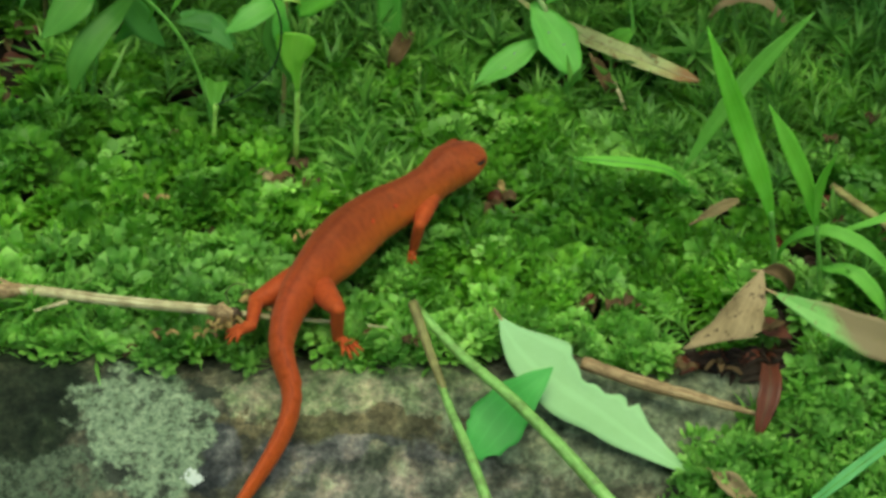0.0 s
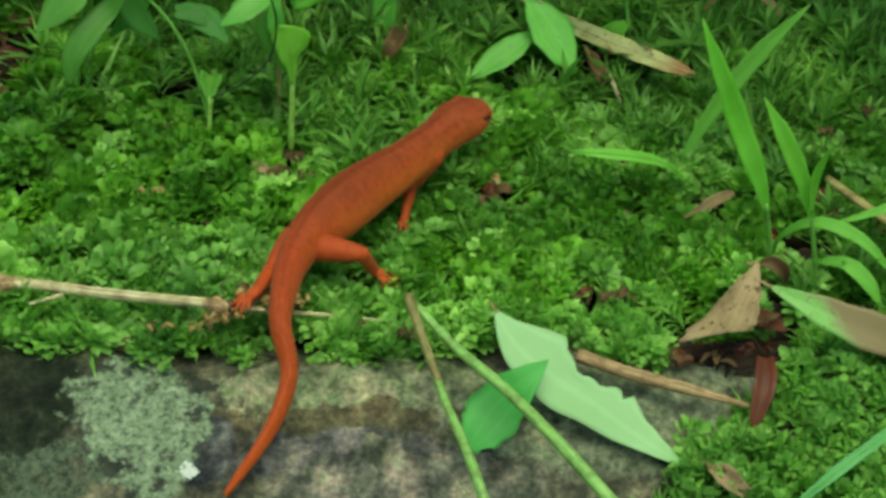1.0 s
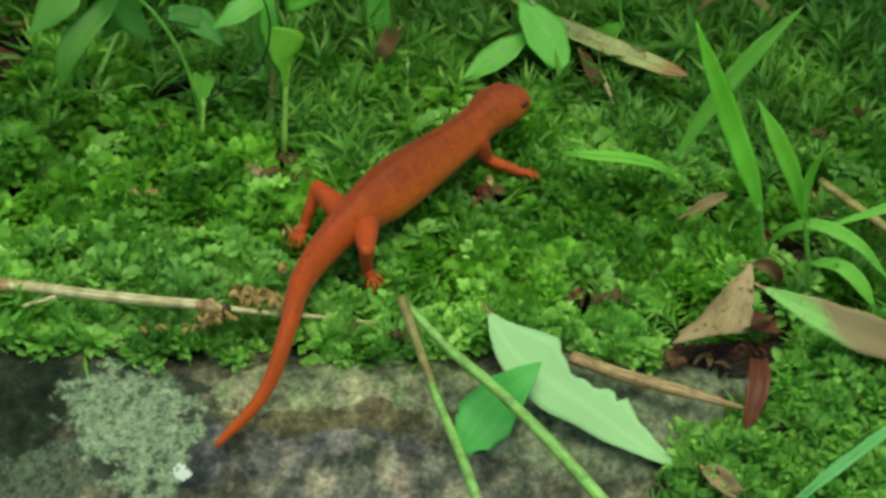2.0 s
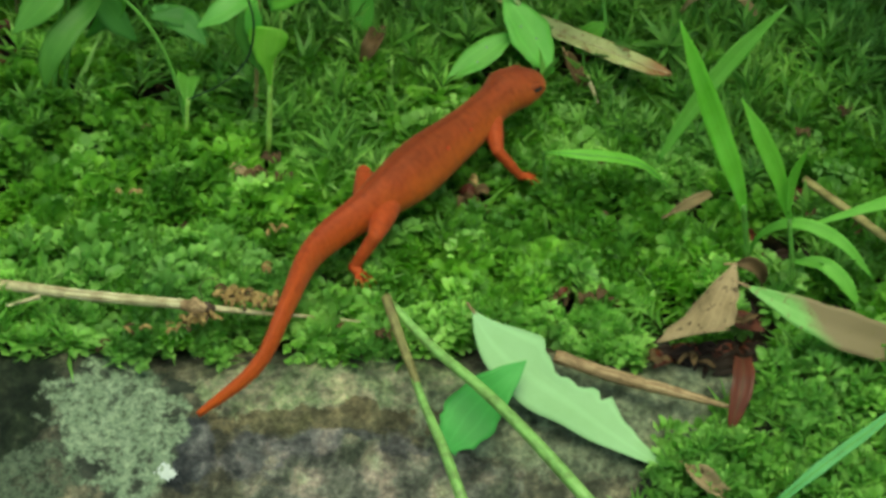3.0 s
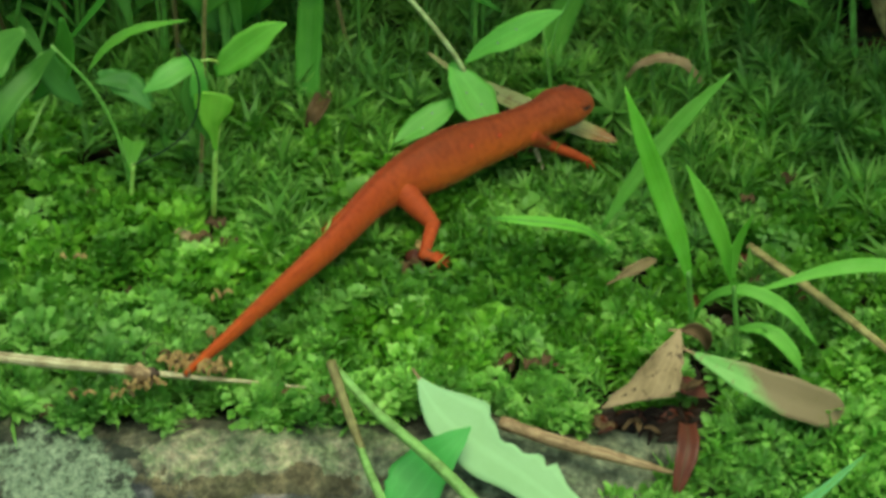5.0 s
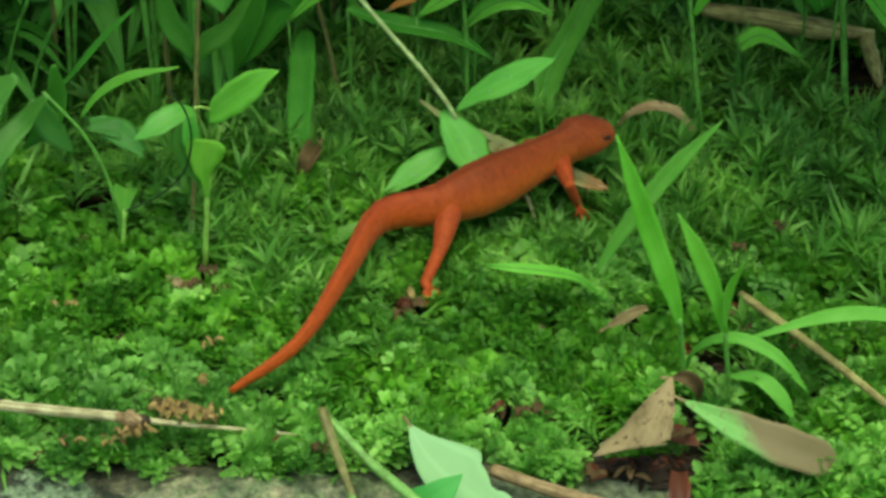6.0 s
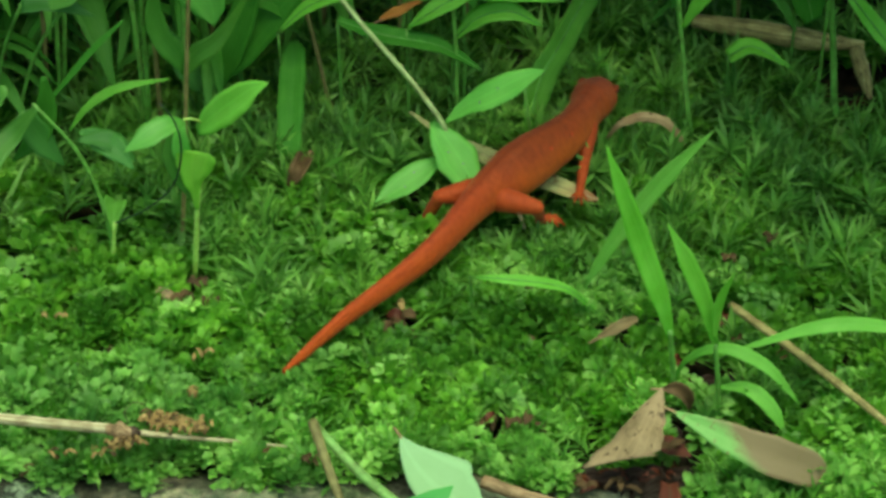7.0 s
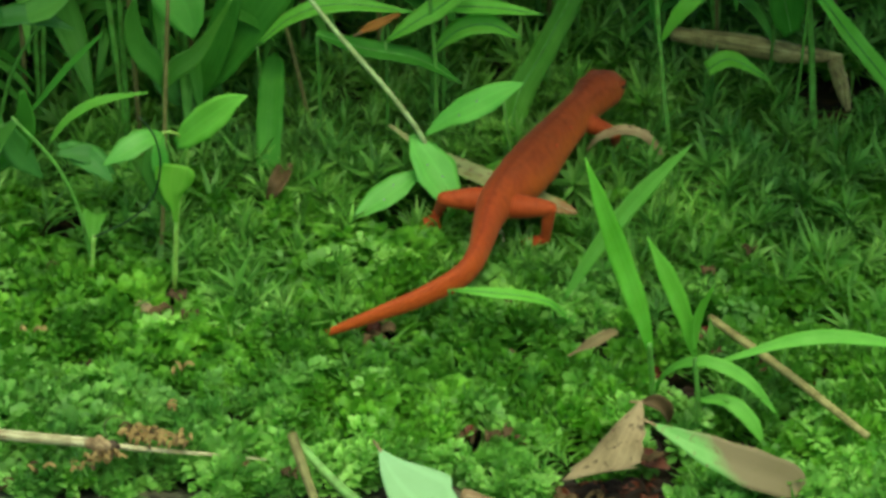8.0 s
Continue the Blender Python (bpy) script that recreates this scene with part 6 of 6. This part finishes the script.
def body_piece(name, s0, s1, mat):
    """A piece of the body between two stations; it lies along -x from its own origin at s0 and laps under its neighbours."""
    sides = 28
    verts, rings, uvs = [], [], []
    # the ends are domes that stay inside the neighbours when the body bends
    for f, k in ((0.75, 0.62), (0.5, 0.84), (0.25, 0.955), (0.03, 0.9993)):
        if s0 > 0:
            rings.append((s0 - f * girth(s0), girth(s0) * k))
    for u in np.linspace(0, 1, 11 if s0 == 0 else 4):
        s = s0 + (s1 - s0) * u
        rings.append((s, girth(s)))
    for f, k in ((0.03, 0.9993), (0.25, 0.955), (0.5, 0.84), (0.75, 0.62)):
        if s1 < 81.9:
            rings.append((s1 + f * girth(s1), girth(s1) * k))
    n = len(rings)
    for s, r in rings:
        tall = float(np.interp(s, (0, 5, 9, 14, 20, 32, 40, 50, 82), (0.62, 0.84, 1.12, 1.18, 1.18, 1.12, 1.2, 1.5, 1.55)))
        trunk = float(np.interp(s, (9, 14, 33, 39), (0.0, 1.0, 1.0, 0.0)))
        for j in range(sides):
            g = 2 * math.pi * j / sides
            cy, cz = math.cos(g), math.sin(g)
            # a flat belly and a slightly ridged back
            zz = cz * tall * r
            if cz < 0:
                zz *= 0.95
            else:
                zz += 0.10 * r * max(0.0, cz) ** 6
            # the flanks sag below a shallow groove along the side
            side = trunk * (0.07 * math.exp(-((cz + 0.25) / 0.4) ** 2) - 0.05 * math.exp(-((cz - 0.5) / 0.16) ** 2))
            verts.append(Vector((s0 - s, cy * r * (1 + side), zz * (1 + 0.5 * side))) * MM)
            uvs.append((s, ((g - math.pi / 2 + math.pi) % (2 * math.pi) - math.pi) * 3.0))
    faces = [(i * sides + j, (i + 1) * sides + j, (i + 1) * sides + (j + 1) % sides, i * sides + (j + 1) % sides) for i in range(n - 1) for j in range(sides)]
    faces.append(tuple(range(sides)))
    faces.append(tuple(reversed([(n - 1) * sides + j for j in range(sides)])))
    return link(name, verts, faces, mat, eft, uvs)


CUTS = [0.0, 6.6, 7.8, 9.0] + [9.0 + 30.0 * k / 11 for k in range(1, 12)] + [39.0 + 43.0 * k / 18 for k in range(1, 19)]
pieces = []
for a, b in zip(CUTS, CUTS[1:]):
    pieces.append((body_piece("head" if a == 0 else "trunk_segment" if b < 39.1 else "tail_segment", a, b, M_SKIN), a, b))
head = pieces[0][0]
for side in (-1, 1):
    eye = ball("eye", (-3.1, side * 3.0, 0.95), (0.95, 0.45, 0.36), M_EYE, head, "glossy black eye")
    ball("eyelid", (-3.3, side * 2.72, 1.45), (1.35, 0.66, 0.46), M_SKIN, head)
for s_at, piece in ((19.2, None), (24.6, None)):
    for ob, a, b in pieces:
        if a <= s_at < b:
            r = girth(s_at)
            ball("spot", (a - s_at, -r * 0.71, r * 0.68), (0.55, 0.34, 0.36), M_SPOT, ob, "small red spot")
            ball("spot_rim", (a - s_at - 0.12, -r * 0.69, r * 0.665), (0.70, 0.38, 0.40), M_RING, ob, "dark rim round the red spot")

BONES = {"fore": (5.5, 5.4, 0.95), "hind": (6.6, 5.9, 1.14)}


def limb_piece(name, length, r0, r1):
    """A tapered limb piece with round ends that lies along +x."""
    sides = 14
    rings = [(-r0 * math.cos(radians(g)), r0 * math.sin(radians(g))) for g in (8, 30, 55, 75)]
    rings += [(length * u, r0 + (r1 - r0) * u + 0.05 * r0 * math.sin(math.pi * u)) for u in (0.0, 0.25, 0.5, 0.75, 1.0)]
    rings += [(length + r1 * math.cos(radians(g)), r1 * math.sin(radians(g))) for g in (75, 55, 30, 8)]
    n, verts = len(rings), []
    for x, r in rings:
        for j in range(sides):
            g = 2 * math.pi * j / sides
            verts.append(Vector((x, r * math.cos(g), r * math.sin(g))) * MM)
    faces = [(i * sides + j, i * sides + (j + 1) % sides, (i + 1) * sides + (j + 1) % sides, (i + 1) * sides + j) for i in range(n - 1) for j in range(sides)]
    faces.append(tuple(reversed(range(sides))))
    faces.append(tuple((n - 1) * sides + j for j in range(sides)))
    return link(name, verts, faces, M_LIMB, eft)


def foot_piece(name, toes, size):
    ob = limb_piece(name, 1.0 * size, 0.76 * size, 0.72 * size)
    for k in range(toes):
        a = radians(-48 + 96 * k / (toes - 1))
        ln = size * (2.9 if 0 < k < toes - 1 else 2.1)
        c, s = math.cos(a), math.sin(a)
        tube("toe", [(1.0 * size, 0.35 * s, -0.1, 0.75 * size), (1.0 * size + c * ln * 0.6, s * ln * 0.6, 0.15, 0.52 * size), (1.0 * size + c * ln, s * ln, -0.35, 0.26 * size)], M_LIMB, ob, sides=6, n=6)
    return ob


limbs = []
for rows, which, side in ((RIGHT_FORE, "fore", -1), (LEFT_FORE, "fore", 1), (RIGHT_HIND, "hind", -1), (LEFT_HIND, "hind", 1)):
    l0, l1, r = BONES[which]
    limbs.append((rows, which, side, limb_piece("upper_leg", l0, r * (1.75 if which == "fore" else 1.8), r * (0.92 if which == "fore" else 0.98)), limb_piece("lower_leg", l1, r * 0.92, r * 0.66), foot_piece("foot", 4 if which == "fore" else 5, r * (0.85 if which == "fore" else 0.92))))


# ---- what moves ----
def glide(rows, t):
    """Smooth interpolation of rows (seconds, values...) at t."""
    a = np.array(rows, float)
    ts = a[:, 0]
    i = int(np.clip(np.searchsorted(ts, t) - 1, 0, len(ts) - 2))
    h = ts[i + 1] - ts[i]
    u = (t - ts[i]) / h

    def slope(k):
        if k == 0 or k == len(ts) - 1:
            return np.zeros(a.shape[1] - 1)
        l, r = (a[k, 1:] - a[k - 1, 1:]) / (ts[k] - ts[k - 1]), (a[k + 1, 1:] - a[k, 1:]) / (ts[k + 1] - ts[k])
        return np.where(l * r > 0, 2 * l * r / (l + r + 1e-9 * np.sign(l + r + 1e-12)), 0.0)

    p0, p1, m0, m1 = a[i, 1:], a[i + 1, 1:], slope(i) * h, slope(i + 1) * h
    return (2 * u ** 3 - 3 * u ** 2 + 1) * p0 + (u ** 3 - 2 * u ** 2 + u) * m0 + (-2 * u ** 3 + 3 * u ** 2) * p1 + (u ** 3 - u ** 2) * m1


def frame_along(p, ahead, up=(0, 0, 1)):
    """A pose at p (millimetres) with x ahead and z as near to up as it goes."""
    x = Vector(ahead).normalized()
    y = Vector(up).cross(x).normalized()
    z = x.cross(y)
    m = Matrix((x, y, z)).transposed().to_4x4()
    m.translation = Vector(p) * MM
    return m


def spine_at(t):
    """The spine from snout to tail tip as a fine curve with its own measure (0 to 39 trunk, to 82 tail)."""
    st = [glide(r, t) for r in (SNOUT, HEAD, SHOULDER, BACK, HIP, TAIL_ROOT, TAIL_MIDDLE, TAIL_END, TAIL_TIP)]
    fine = spline(st, 400)
    hip = int(np.argmin(np.linalg.norm(fine - st[4], axis=1)))
    run = np.r_[0, np.cumsum(np.linalg.norm(np.diff(fine, axis=0), axis=1))]
    own = np.where(run < run[hip], run / run[hip] * LENGTHS["trunk"], LENGTHS["trunk"] + (run - run[hip]) / (run[-1] - run[hip]) * LENGTHS["tail"])
    return fine, own


def motions():
    times = [round(k * 0.1, 1) for k in range(81)]
    root, tracks = [], {}
    for t in times:
        fine, own = spine_at(t)

        def at(s):
            return Vector([float(np.interp(s, own, fine[:, k])) for k in range(3)])

        fwd = at(12) - at(39)
        ground = at(24)
        base = frame_along((ground.x, ground.y, 0.0), (fwd.x, fwd.y, 0.0))
        root.append((t, base))
        back = base.inverted()
        for ob, a, b in pieces:
            m = frame_along(at(a), at(a) - at(b))
            tracks.setdefault(ob, []).append((t, back @ m))
        for rows, which, side, upper, lower, foot in limbs:
            v = glide(rows, t)
            hint, goal, toes = Vector(v[:3]), Vector(v[3:6]), Vector(v[6:])
            toes -= goal
            s = 13.2 if which == "fore" else 37.5
            here = frame_along(at(s), at(s - 2) - at(s + 2))
            joint = here @ Vector((0, side * girth(s) * 0.6 * MM, -girth(s) * 0.15 * MM)) / MM
            l0, l1, r = BONES[which]
            gap = goal - joint
            d = max(abs(l0 - l1) + 0.5, min(gap.length, (l0 + l1) * 0.995))
            way = gap.normalized()
            goal = joint + way * d
            along = (l0 * l0 - l1 * l1 + d * d) / (2 * d)
            out = math.sqrt(max(0.0, l0 * l0 - along * along))
            bend = hint - joint
            bend -= way * bend.dot(way)
            if bend.length < 0.3:
                bend = here.to_3x3() @ Vector((0, side, 0.4))
                bend -= way * bend.dot(way)
            knee = joint + way * along + bend.normalized() * out
            tracks.setdefault(upper, []).append((t, back @ frame_along(joint, knee - joint)))
            tracks.setdefault(lower, []).append((t, back @ frame_along(knee, goal - knee)))
            flat = max(0.5, math.hypot(toes.x, toes.y))
            tracks.setdefault(foot, []).append((t, back @ frame_along(goal, (toes.x, toes.y, max(-0.5 * flat, min(0.2 * flat, toes.z))))))
    walk(eft, root)
    for ob, rows in tracks.items():
        walk(ob, rows)


motions()
